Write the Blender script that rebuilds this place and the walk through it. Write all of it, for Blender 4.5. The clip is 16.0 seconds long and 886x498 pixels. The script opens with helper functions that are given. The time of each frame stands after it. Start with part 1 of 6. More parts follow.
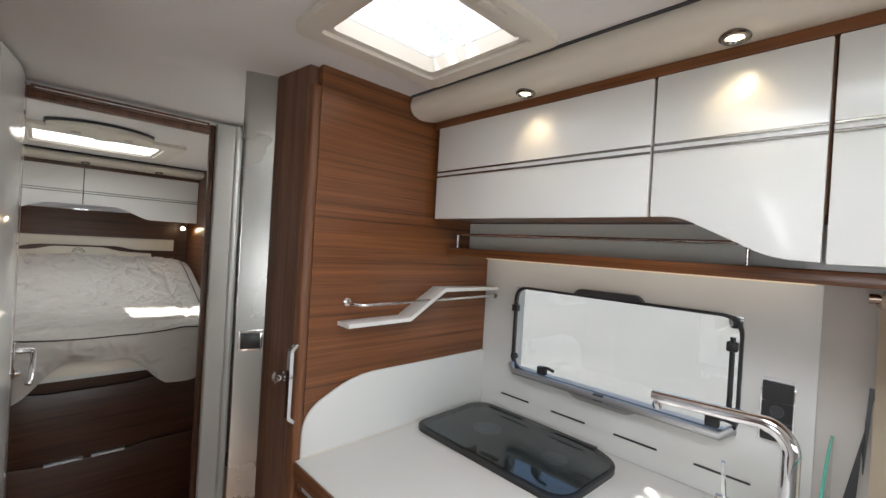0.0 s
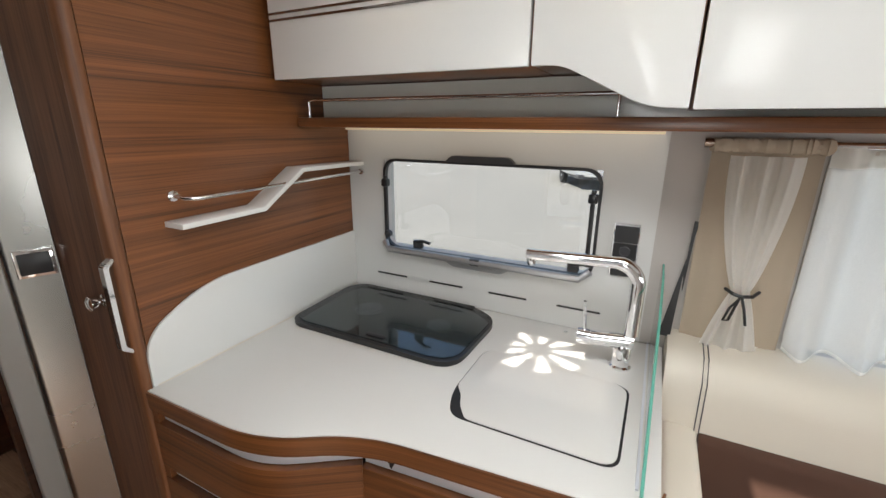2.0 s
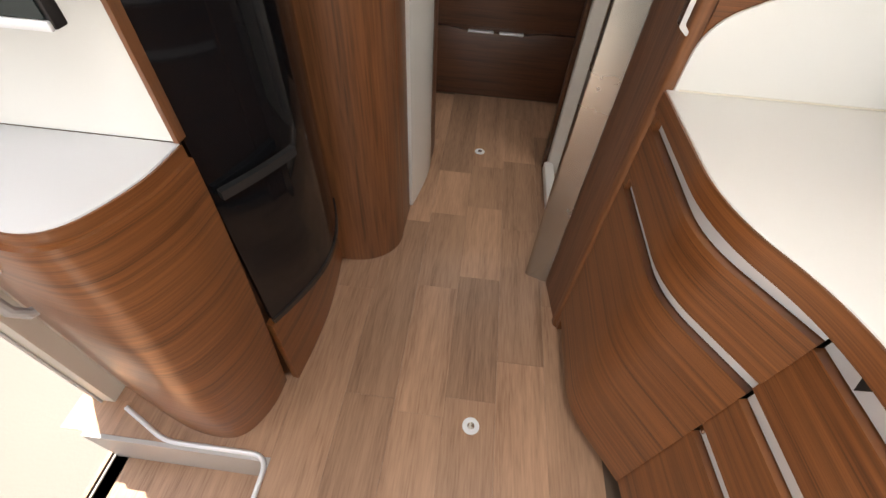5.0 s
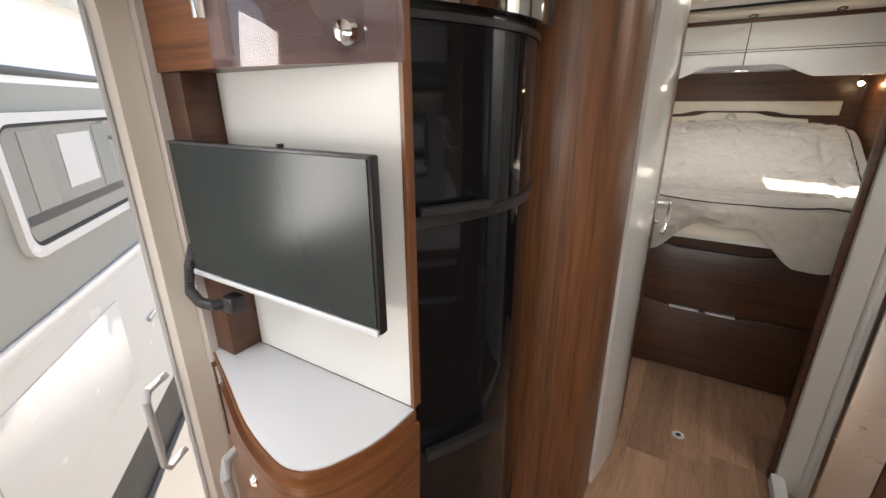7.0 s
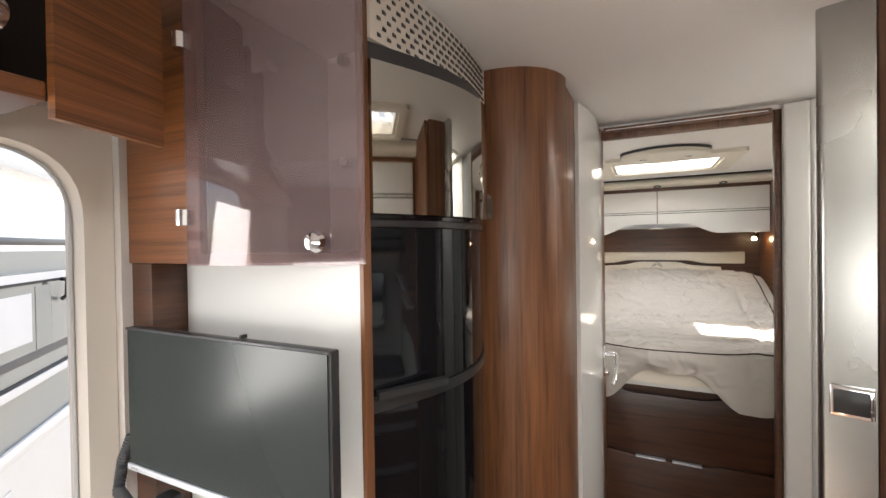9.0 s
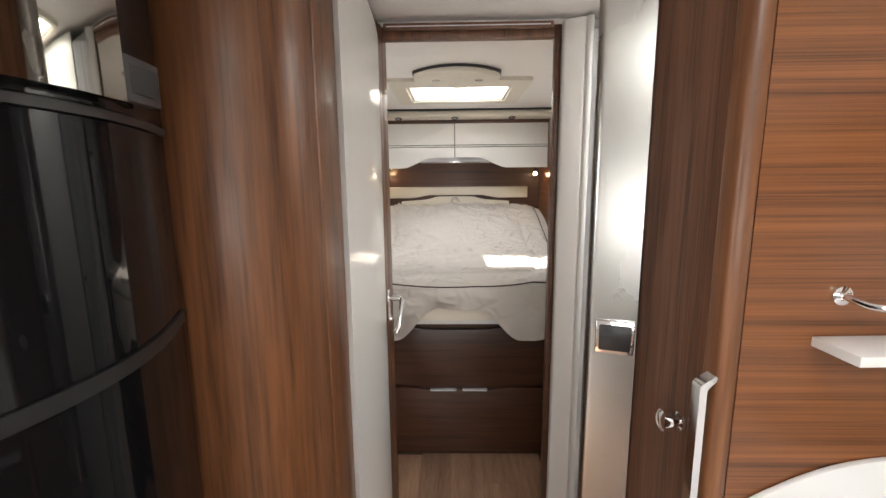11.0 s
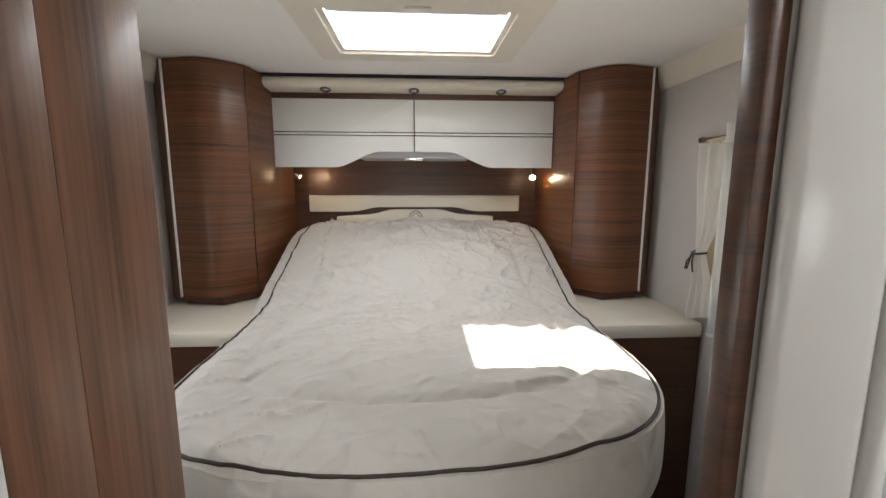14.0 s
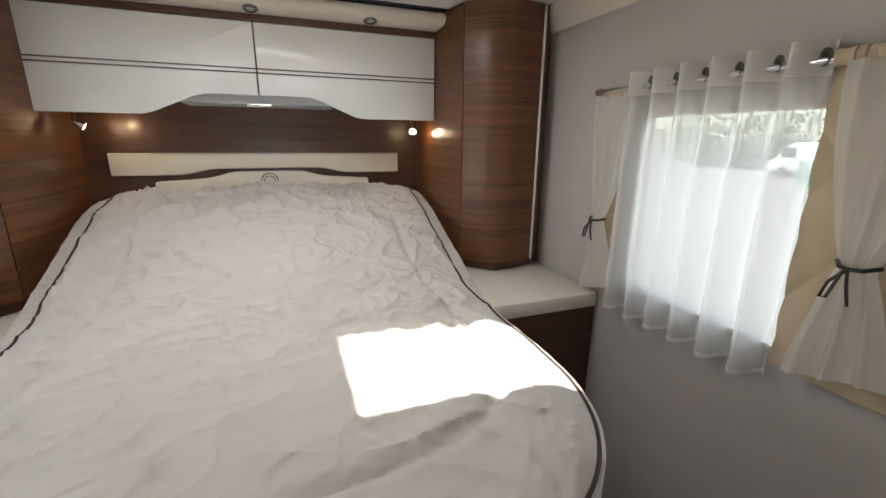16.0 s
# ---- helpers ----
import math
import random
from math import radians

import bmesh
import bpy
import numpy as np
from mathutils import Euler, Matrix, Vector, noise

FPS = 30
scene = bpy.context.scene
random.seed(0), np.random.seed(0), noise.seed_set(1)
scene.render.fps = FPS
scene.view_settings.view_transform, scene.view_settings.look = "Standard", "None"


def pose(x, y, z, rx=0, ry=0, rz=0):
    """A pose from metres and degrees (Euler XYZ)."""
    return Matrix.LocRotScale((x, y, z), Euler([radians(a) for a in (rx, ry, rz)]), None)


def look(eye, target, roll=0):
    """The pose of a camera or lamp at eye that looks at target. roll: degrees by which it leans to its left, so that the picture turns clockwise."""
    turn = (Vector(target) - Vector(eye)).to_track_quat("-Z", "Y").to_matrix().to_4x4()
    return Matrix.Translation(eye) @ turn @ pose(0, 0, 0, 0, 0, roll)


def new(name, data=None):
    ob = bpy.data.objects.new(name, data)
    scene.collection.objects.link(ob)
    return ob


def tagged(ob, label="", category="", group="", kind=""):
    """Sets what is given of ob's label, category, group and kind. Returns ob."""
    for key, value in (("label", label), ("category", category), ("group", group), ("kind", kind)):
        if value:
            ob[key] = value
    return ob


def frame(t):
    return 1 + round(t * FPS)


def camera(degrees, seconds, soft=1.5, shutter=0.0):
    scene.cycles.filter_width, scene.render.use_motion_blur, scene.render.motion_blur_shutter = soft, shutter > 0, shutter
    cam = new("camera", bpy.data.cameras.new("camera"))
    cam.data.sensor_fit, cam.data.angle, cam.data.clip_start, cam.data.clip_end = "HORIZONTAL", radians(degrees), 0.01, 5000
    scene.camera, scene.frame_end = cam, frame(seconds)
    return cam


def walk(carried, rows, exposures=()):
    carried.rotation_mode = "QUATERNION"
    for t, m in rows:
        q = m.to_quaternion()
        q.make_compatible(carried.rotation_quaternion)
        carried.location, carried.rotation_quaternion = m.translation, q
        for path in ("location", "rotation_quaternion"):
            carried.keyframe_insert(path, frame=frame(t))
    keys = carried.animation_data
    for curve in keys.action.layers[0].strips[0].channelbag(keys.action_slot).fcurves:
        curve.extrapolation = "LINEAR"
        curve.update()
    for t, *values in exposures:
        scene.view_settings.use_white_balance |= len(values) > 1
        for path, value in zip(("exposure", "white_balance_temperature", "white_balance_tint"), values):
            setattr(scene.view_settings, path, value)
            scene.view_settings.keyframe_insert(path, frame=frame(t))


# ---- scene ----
cam = camera(93.2, 16.0)
PATH = [
    (0, (-0.112, 0.043, 1.49), (1.27, 1.489, 1.478), 3.4),
    (0.5, (-0.079, 0.096, 1.498), (1.553, 1.252, 1.492), 2.9),
    (1, (-0.067, 0.117, 1.513), (1.678, 1.09, 1.418), 1.9),
    (1.5, (-0.045, 0.13, 1.502), (1.714, 1.026, 1.178), 1.0),
    (2, (-0.028, 0.147, 1.471), (1.685, 1.008, 0.901), 0.4),
    (2.5, (-0.009, 0.148, 1.421), (1.621, 1.01, 0.646), -0.1),
    (3, (-0.001, 0.156, 1.384), (1.508, 1.028, 0.401), 0.5),
    (3.5, (0.04, 0.175, 1.335), (1.33, 1.157, 0.163), 2.1),
    (4, (0.105, 0.221, 1.316), (1.023, 1.384, -0.028), 3.8),
    (4.5, (0.112, 0.270, 1.301), (0.498, 1.574, -0.165), 3.4),
    (5, (0.033, 0.272, 1.291), (-0.055, 1.586, -0.213), 3.8),
    (5.2, (0.004, 0.272, 1.29), (-0.24, 1.583, -0.201), 3.7),
    (7.3, (-0.051, 0.266, 1.445), (-1.076, 1.905, 0.933), -0.0),
    (7.5, (-0.052, 0.259, 1.457), (-1.085, 1.918, 1.035), -0.1),
    (8, (-0.05, 0.244, 1.48), (-1.081, 1.944, 1.267), -0.2),
    (8.5, (-0.043, 0.235, 1.495), (-1.023, 1.977, 1.432), -0.6),
    (9, (-0.025, 0.234, 1.501), (-0.887, 2.039, 1.479), -0.9),
    (9.5, (0.031, 0.265, 1.479), (-0.636, 2.149, 1.401), -0.9),
    (10, (0.064, 0.322, 1.451), (-0.3, 2.275, 1.222), -0.3),
    (10.2, (0.053, 0.353, 1.446), (-0.218, 2.318, 1.184), -0.2),
    (12.5, (0.053, 1.206, 1.486), (0.144, 3.174, 1.144), -0.6),
    (13, (0.025, 1.357, 1.484), (0.151, 3.327, 1.162), 0.2),
    (13.5, (0.056, 1.503, 1.472), (0.158, 3.478, 1.17), -0.0),
    (14, (0.091, 1.663, 1.467), (0.206, 3.637, 1.167), 0.1),
    (14.5, (0.107, 1.8, 1.471), (0.298, 3.763, 1.14), 0.1),
    (15, (0.075, 1.925, 1.478), (0.434, 3.857, 1.107), 0.1),
    (15.5, (0.112, 1.987, 1.479), (0.635, 3.868, 1.045), 0.3),
    (16, (0.14, 1.987, 1.483), (0.817, 3.797, 0.971), 0.6),
]
walk(cam, [(t, look(eye, target, roll)) for t, eye, target, roll in PATH],
     [(0.0, 1.08, 6600, 11), (1.0, 0.86, 6750, 11), (2.0, 1.08, 6850, 11), (3.0, 1.06, 6750, 11), (3.5, 1.1, 6650, 12), (4.0, 1.25, 6850, 13), (4.5, 1.6, 7450, 14), (5.2, 1.7, 7500, 14), (7.3, 1.48, 7150, 13), (8.5, 1.68, 7100, 13), (10.2, 1.88, 7150, 14), (12.3, 1.52, 6850, 14), (13.2, 1.45, 7150, 13), (14.5, 1.62, 6450, 11), (16.0, 1.5, 6750, 12)])

# ---------------- light ----------------
world = bpy.data.worlds.new("sky")
scene.world = world
world.use_nodes = True
wn = world.node_tree.nodes
sky = wn.new("ShaderNodeTexSky")
sky.sky_type, sky.sun_disc = "NISHITA", False
SUN_WAY = Vector((0.38, -0.40, -0.95)).normalized()
sky.sun_elevation = math.asin(-SUN_WAY.z)
sky.sun_rotation = math.atan2(-SUN_WAY.x, -SUN_WAY.y)
world.node_tree.links.new(sky.outputs[0], wn["Background"].inputs[0])
wn["Background"].inputs[1].default_value = 0.12

sun = new("sun", bpy.data.lights.new("sun", "SUN"))
sun.data.energy, sun.data.angle, sun.data.color = 4.9, radians(0.6), (1.0, 0.96, 0.9)
sun.matrix_world = look((0, 0, 30), Vector((0, 0, 30)) + SUN_WAY)


def opening_light(name, eye, target, w, h, power, color=(0.93, 0.97, 1.0)):
    """An area lamp that stands in an opening for the sky's light."""
    d = bpy.data.lights.new(name, "AREA")
    d.shape, d.size, d.size_y, d.energy, d.color = "RECTANGLE", w, h, power, color
    ob = new(name, d)
    ob.matrix_world = look(eye, target)
    return ob


opening_light("skylight_daylight", (0.48, 0.75, 2.16), (0.48, 0.7501, 0), 0.34, 0.34, 0.3)
opening_light("bedroom_skylight_daylight", (0.0925, 3.12, 2.034), (0.0925, 3.1201, 0), 0.51, 0.34, 2.3)
opening_light("door_daylight", (-1.0, 0.14, 1.33), (0, 0.14, 1.1), 0.36, 0.6, 2.1)
opening_light("bed_window_daylight", (1.22, 2.66, 1.29), (0, 2.66, 1.25), 0.62, 0.5, 0.5)
opening_light("dinette_window_daylight", (1.22, -0.67, 1.19), (0, -0.67, 1.0), 0.9, 0.44, 0.25)
opening_light("bed_far_window_daylight", (-1.03, 2.65, 1.25), (0, 2.65, 1.2), 0.6, 0.5, 1.3)
opening_light("washroom_skylight_daylight", (0.87, 1.6, 1.975), (0.87, 1.6001, 0), 0.28, 0.28, 2.8)
opening_light("strip_light", (1.09, 0.6, 1.455), (1.12, 0.6, 0.9), 0.9, 0.03, 0.05, (1.0, 0.86, 0.64))
# Added fill from the front, in the gap of an unseen, assumed windscreen.
opening_light("windscreen_fill", (0.08, -1.95, 1.14), (0.08, 0, 1.1), 1.9, 0.48, 5.5)
opening_light("living_skylight_daylight", (0.21, 0.075, 2.07), (0.21, 0.0751, 0), 0.47, 0.66, 6.0)

# ---------------- helpers ----------------


def bm_new():
    return bmesh.new()


def box(x0, x1, y0, y1, z0, z1, bevel=0.0, segs=2, bm=None):
    bm = bm or bm_new()
    r = bmesh.ops.create_cube(bm, size=1)
    vs = r["verts"]
    for v in vs:
        v.co = Vector(((x0 + x1) / 2 + v.co.x * (x1 - x0), (y0 + y1) / 2 + v.co.y * (y1 - y0), (z0 + z1) / 2 + v.co.z * (z1 - z0)))
    if bevel:
        es = list({e for v in vs for e in v.link_edges})
        bmesh.ops.bevel(bm, geom=es, offset=bevel, segments=segs, profile=0.5, affect="EDGES")
    return bm


def prism(pts, a, b, axis="z", bm=None, bevel=0.0):
    """A polygon pushed from a to b along an axis. For z the points are (x, y), for y (x, z), for x (y, z)."""
    bm = bm or bm_new()

    def place(p, h):
        return {"z": (p[0], p[1], h), "y": (p[0], h, p[1]), "x": (h, p[0], p[1])}[axis]
    low = [bm.verts.new(place(p, a)) for p in pts]
    high = [bm.verts.new(place(p, b)) for p in pts]
    caps = [bm.faces.new(low), bm.faces.new(high)]
    n = len(pts)
    for i in range(n):
        bm.faces.new((low[i], low[(i + 1) % n], high[(i + 1) % n], high[i]))
    bmesh.ops.recalc_face_normals(bm, faces=bm.faces)
    if bevel:
        es = [e for f in caps for e in f.edges]
        bmesh.ops.bevel(bm, geom=es, offset=bevel, segments=2, profile=0.5, affect="EDGES")
    return bm


def rounded(pts, r, n=6):
    """A polygon with its corners rounded; r may be one number or one for each corner."""
    out = []
    k = len(pts)
    for i in range(k):
        p, a, b = Vector(pts[i]), Vector(pts[i - 1]), Vector(pts[(i + 1) % k])
        ri = r[i] if isinstance(r, (list, tuple)) else r
        if ri <= 0:
            out.append(tuple(p))
            continue
        da, db = (a - p), (b - p)
        ri = min(ri, da.length * 0.49, db.length * 0.49)
        s, e = p + da.normalized() * ri, p + db.normalized() * ri
        for j in range(n + 1):
            t = j / n
            out.append(tuple(s * (1 - t) ** 2 + p * 2 * t * (1 - t) + e * t * t))
    return out


def rect(a0, a1, b0, b1, r=0.0, n=6):
    pts = [(a0, b0), (a1, b0), (a1, b1), (a0, b1)]
    return rounded(pts, r, n) if r else pts


def ring(outer, inner, a, b, axis="z", bm=None):
    """A flat frame between two outlines with as many points each."""
    bm = bm or bm_new()

    def place(p, h):
        return {"z": (p[0], p[1], h), "y": (p[0], h, p[1]), "x": (h, p[0], p[1])}[axis]
    loops = [[bm.verts.new(place(p, h)) for p in o] for o, h in ((outer, a), (outer, b), (inner, b), (inner, a))]
    n = len(outer)
    for q in range(4):
        u, w = loops[q], loops[(q + 1) % 4]
        for i in range(n):
            bm.faces.new((u[i], u[(i + 1) % n], w[(i + 1) % n], w[i]))
    bmesh.ops.recalc_face_normals(bm, faces=bm.faces)
    return bm


def tube(path, r, sides=12, bm=None, closed=False):
    """A round bar along a path; r may be one number or one for each point."""
    bm = bm or bm_new()
    path = [Vector(p) for p in path]
    loops = []
    n = len(path)
    up = Vector((0.31, 0.17, 0.93))
    for i, p in enumerate(path):
        d = (path[min(i + 1, n - 1)] - path[max(i - 1, 0)]).normalized()
        if closed:
            d = (path[(i + 1) % n] - path[i - 1]).normalized()
        a = d.cross(up)
        if a.length < 0.2:
            a = d.cross(Vector((1, 0, 0)))
        a.normalize()
        b = d.cross(a)
        ri = r[i] if isinstance(r, (list, tuple)) else r
        loops.append([bm.verts.new(p + (a * math.cos(t) + b * math.sin(t)) * ri) for t in (2 * math.pi * k / sides for k in range(sides))])
    m = n if closed else n - 1
    for i in range(m):
        u, w = loops[i], loops[(i + 1) % n]
        for k in range(sides):
            bm.faces.new((u[k], u[(k + 1) % sides], w[(k + 1) % sides], w[k]))
    if not closed:
        bm.faces.new(loops[0])
        bm.faces.new(loops[-1])
    bmesh.ops.recalc_face_normals(bm, faces=bm.faces)
    return bm


def lathe(profile, centre, axis=(0, 0, 1), sides=24, bm=None):
    """A turned shape: (radius, height) pairs about an axis through centre."""
    bm = bm or bm_new()
    q = Vector((0, 0, 1)).rotation_difference(Vector(axis).normalized())
    c = Vector(centre)
    loops = []
    for rad, h in profile:
        loops.append([bm.verts.new(c + q @ Vector((rad * math.cos(t), rad * math.sin(t), h))) for t in (2 * math.pi * k / sides for k in range(sides))])
    for u, w in zip(loops, loops[1:]):
        for k in range(sides):
            bm.faces.new((u[k], u[(k + 1) % sides], w[(k + 1) % sides], w[k]))
    bm.faces.new(loops[0])
    bm.faces.new(loops[-1])
    bmesh.ops.recalc_face_normals(bm, faces=bm.faces)
    return bm


def sheet(nu, nv, fn, thick=0.0, bm=None):
    """A surface fn(u, v), u and v from 0 to 1, with a thickness along its normals."""
    bm = bm or bm_new()
    pts = [[Vector(fn(i / nu, j / nv)) for j in range(nv + 1)] for i in range(nu + 1)]
    g = [[bm.verts.new(p) for p in row] for row in pts]
    for i in range(nu):
        for j in range(nv):
            bm.faces.new((g[i][j], g[i + 1][j], g[i + 1][j + 1], g[i][j + 1]))
    if thick:
        bmesh.ops.recalc_face_normals(bm, faces=bm.faces)
        bmesh.ops.solidify(bm, geom=bm.faces[:], thickness=thick)
    bmesh.ops.recalc_face_normals(bm, faces=bm.faces)
    return bm


def mesh_of(name, bm, material, smooth=True):
    me = bpy.data.meshes.new(name)
    if smooth:
        for f in bm.faces:
            f.smooth = True
        for e in bm.edges:
            if len(e.link_faces) == 2 and e.calc_face_angle(0) > 0.6:
                e.smooth = False
    bm.to_mesh(me)
    bm.free()
    me.materials.append(material)
    return me


def solid(name, bm, material, label="", category="", group="", kind="", smooth=True):
    """A top-level thing of one mesh, or a piece of the setting."""
    return tagged(new(name, mesh_of(name, bm, material, smooth)), label, category, group, kind)


def thing(name, at, label, category, group="", kind=""):
    """An Empty at the base of a thing."""
    ob = new(name)
    ob.location = at
    ob.empty_display_size = 0.05
    return tagged(ob, label, category, group, kind)


def placed(ob):
    m = Matrix.Translation(ob.location)
    return placed(ob.parent) @ ob.matrix_parent_inverse @ m if ob.parent else m


def part(name, bm, material, parent, label="", smooth=True):
    ob = new(name, mesh_of(name, bm, material, smooth))
    ob.parent = parent
    ob.matrix_parent_inverse = placed(parent).inverted()
    if label:
        ob["label"] = label
    return ob


# ---------------- materials ----------------


def material(name, color, rough=0.5, metal=0.0, coat=0.0, vary=0.06, scale=6.0, bump=0.0, bump_scale=200.0, trans=0.0, spec=0.5, sheen=0.0):
    m = bpy.data.materials.new(name)
    m.use_nodes = True
    nt = m.node_tree
    b = nt.nodes["Principled BSDF"]
    b.inputs["Roughness"].default_value, b.inputs["Metallic"].default_value = rough, metal
    b.inputs["Coat Weight"].default_value, b.inputs["Coat Roughness"].default_value = coat, 0.04
    b.inputs["Transmission Weight"].default_value = trans
    b.inputs["Specular IOR Level"].default_value = spec
    b.inputs["Sheen Weight"].default_value = sheen
    co = nt.nodes.new("ShaderNodeTexCoord")
    n1 = nt.nodes.new("ShaderNodeTexNoise")
    n1.inputs["Scale"].default_value, n1.inputs["Detail"].default_value = scale, 6
    nt.links.new(co.outputs["Object"], n1.inputs["Vector"])
    ramp = nt.nodes.new("ShaderNodeMix")
    ramp.data_type = "RGBA"
    ramp.inputs[6].default_value = (*[c * (1 - vary) for c in color], 1)
    ramp.inputs[7].default_value = (*[min(1, c * (1 + vary)) for c in color], 1)
    nt.links.new(n1.outputs[0], ramp.inputs[0])
    nt.links.new(ramp.outputs[2], b.inputs["Base Color"])
    mr = nt.nodes.new("ShaderNodeMapRange")
    mr.inputs[3].default_value, mr.inputs[4].default_value = max(0, rough * 0.8), min(1, rough * 1.2 + 0.01)
    nt.links.new(n1.outputs[0], mr.inputs[0])
    nt.links.new(mr.outputs[0], b.inputs["Roughness"])
    if bump:
        n2 = nt.nodes.new("ShaderNodeTexNoise")
        n2.inputs["Scale"].default_value, n2.inputs["Detail"].default_value = bump_scale, 3
        nt.links.new(co.outputs["Object"], n2.inputs["Vector"])
        bp = nt.nodes.new("ShaderNodeBump")
        bp.inputs["Strength"].default_value, bp.inputs["Distance"].default_value = bump, 0.002
        nt.links.new(n2.outputs[0], bp.inputs["Height"])
        nt.links.new(bp.outputs[0], b.inputs["Normal"])
    return m


def wood(name, dark, light, stretch, rough=0.32, coat=0.15, fine=1.0, random_tint=0.0, bump=0.08):
    """Veneer whose grain runs where stretch is small."""
    m = bpy.data.materials.new(name)
    m.use_nodes = True
    nt = m.node_tree
    b = nt.nodes["Principled BSDF"]
    co = nt.nodes.new("ShaderNodeTexCoord")
    info = nt.nodes.new("ShaderNodeObjectInfo")
    add = nt.nodes.new("ShaderNodeVectorMath")
    add.operation = "ADD"
    nt.links.new(co.outputs["Object"], add.inputs[0])
    mul = nt.nodes.new("ShaderNodeMath")
    mul.operation = "MULTIPLY"
    mul.inputs[1].default_value = 7.0
    nt.links.new(info.outputs["Random"], mul.inputs[0])
    nt.links.new(mul.outputs[0], add.inputs[1])
    mp = nt.nodes.new("ShaderNodeMapping")
    mp.inputs["Scale"].default_value = stretch
    nt.links.new(add.outputs[0], mp.inputs["Vector"])
    n1 = nt.nodes.new("ShaderNodeTexNoise")
    n1.inputs["Scale"].default_value, n1.inputs["Detail"].default_value, n1.inputs["Roughness"].default_value = 1.0, 5, 0.6
    n1.inputs["Distortion"].default_value = 0.12
    nt.links.new(mp.outputs[0], n1.inputs["Vector"])
    n2 = nt.nodes.new("ShaderNodeTexNoise")
    n2.inputs["Scale"].default_value, n2.inputs["Detail"].default_value = 5.0 * fine, 4
    nt.links.new(mp.outputs[0], n2.inputs["Vector"])
    mixf = nt.nodes.new("ShaderNodeMix")
    mixf.inputs[0].default_value = 0.42
    nt.links.new(n1.outputs[0], mixf.inputs[2])
    nt.links.new(n2.outputs[0], mixf.inputs[3])
    cr = nt.nodes.new("ShaderNodeValToRGB")
    e = cr.color_ramp.elements
    e[0].position, e[0].color = 0.34, (*dark, 1)
    e[1].position, e[1].color = 0.62, (*light, 1)
    mid = cr.color_ramp.elements.new(0.47)
    mid.color = (*[d * 0.45 + q * 0.55 for d, q in zip(dark, light)], 1)
    nt.links.new(mixf.outputs[0], cr.inputs[0])
    last = cr.outputs[0]
    if random_tint:
        hsv = nt.nodes.new("ShaderNodeHueSaturation")
        rng = nt.nodes.new("ShaderNodeMapRange")
        rng.inputs[3].default_value, rng.inputs[4].default_value = 1 - random_tint, 1 + random_tint
        nt.links.new(info.outputs["Random"], rng.inputs[0])
        nt.links.new(rng.outputs[0], hsv.inputs["Value"])
        nt.links.new(last, hsv.inputs["Color"])
        last = hsv.outputs[0]
    nt.links.new(last, b.inputs["Base Color"])
    b.inputs["Roughness"].default_value = rough
    b.inputs["Coat Weight"].default_value, b.inputs["Coat Roughness"].default_value = coat, 0.15
    bp = nt.nodes.new("ShaderNodeBump")
    bp.inputs["Strength"].default_value, bp.inputs["Distance"].default_value = bump, 0.001
    nt.links.new(n2.outputs[0], bp.inputs["Height"])
    nt.links.new(bp.outputs[0], b.inputs["Normal"])
    return m


def clear_glass(name, color=(1, 1, 1), gloss=0.12, rough=0.0, milk=0.0, haze=0.0, haze_color=(0.3, 0.26, 0.26)):
    """Thin glass: see-through with a gloss over it, and a milky share."""
    m = bpy.data.materials.new(name)
    m.use_nodes = True
    nt = m.node_tree
    nt.nodes.remove(nt.nodes["Principled BSDF"])
    out = nt.nodes["Material Output"]
    tr = nt.nodes.new("ShaderNodeBsdfTransparent")
    tr.inputs[0].default_value = (*color, 1)
    gl = nt.nodes.new("ShaderNodeBsdfGlossy")
    gl.inputs["Roughness"].default_value = rough
    mix = nt.nodes.new("ShaderNodeMixShader")
    fr = nt.nodes.new("ShaderNodeLayerWeight")
    fr.inputs[0].default_value = 0.5
    pw, ad = nt.nodes.new("ShaderNodeMath"), nt.nodes.new("ShaderNodeMath")
    pw.operation, ad.operation = "POWER", "MULTIPLY_ADD"
    pw.inputs[1].default_value = 4.0
    ad.inputs[1].default_value, ad.inputs[2].default_value = 0.8, gloss
    ad.use_clamp = True
    nt.links.new(fr.outputs["Facing"], pw.inputs[0])
    nt.links.new(pw.outputs[0], ad.inputs[0])
    nt.links.new(ad.outputs[0], mix.inputs[0])
    body = tr.outputs[0]
    if milk:
        df = nt.nodes.new("ShaderNodeBsdfTranslucent")
        df.inputs[0].default_value = (0.62, 0.615, 0.61, 1)
        mk = nt.nodes.new("ShaderNodeMixShader")
        mk.inputs[0].default_value = milk
        nt.links.new(tr.outputs[0], mk.inputs[1])
        nt.links.new(df.outputs[0], mk.inputs[2])
        body = mk.outputs[0]
    if haze:
        dd, hm = nt.nodes.new("ShaderNodeBsdfDiffuse"), nt.nodes.new("ShaderNodeMixShader")
        dd.inputs[0].default_value = (*haze_color, 1)
        hm.inputs[0].default_value = haze
        nt.links.new(body, hm.inputs[1])
        nt.links.new(dd.outputs[0], hm.inputs[2])
        body = hm.outputs[0]
    nt.links.new(body, mix.inputs[1])
    nt.links.new(gl.outputs[0], mix.inputs[2])
    nt.links.new(mix.outputs[0], out.inputs[0])
    return m


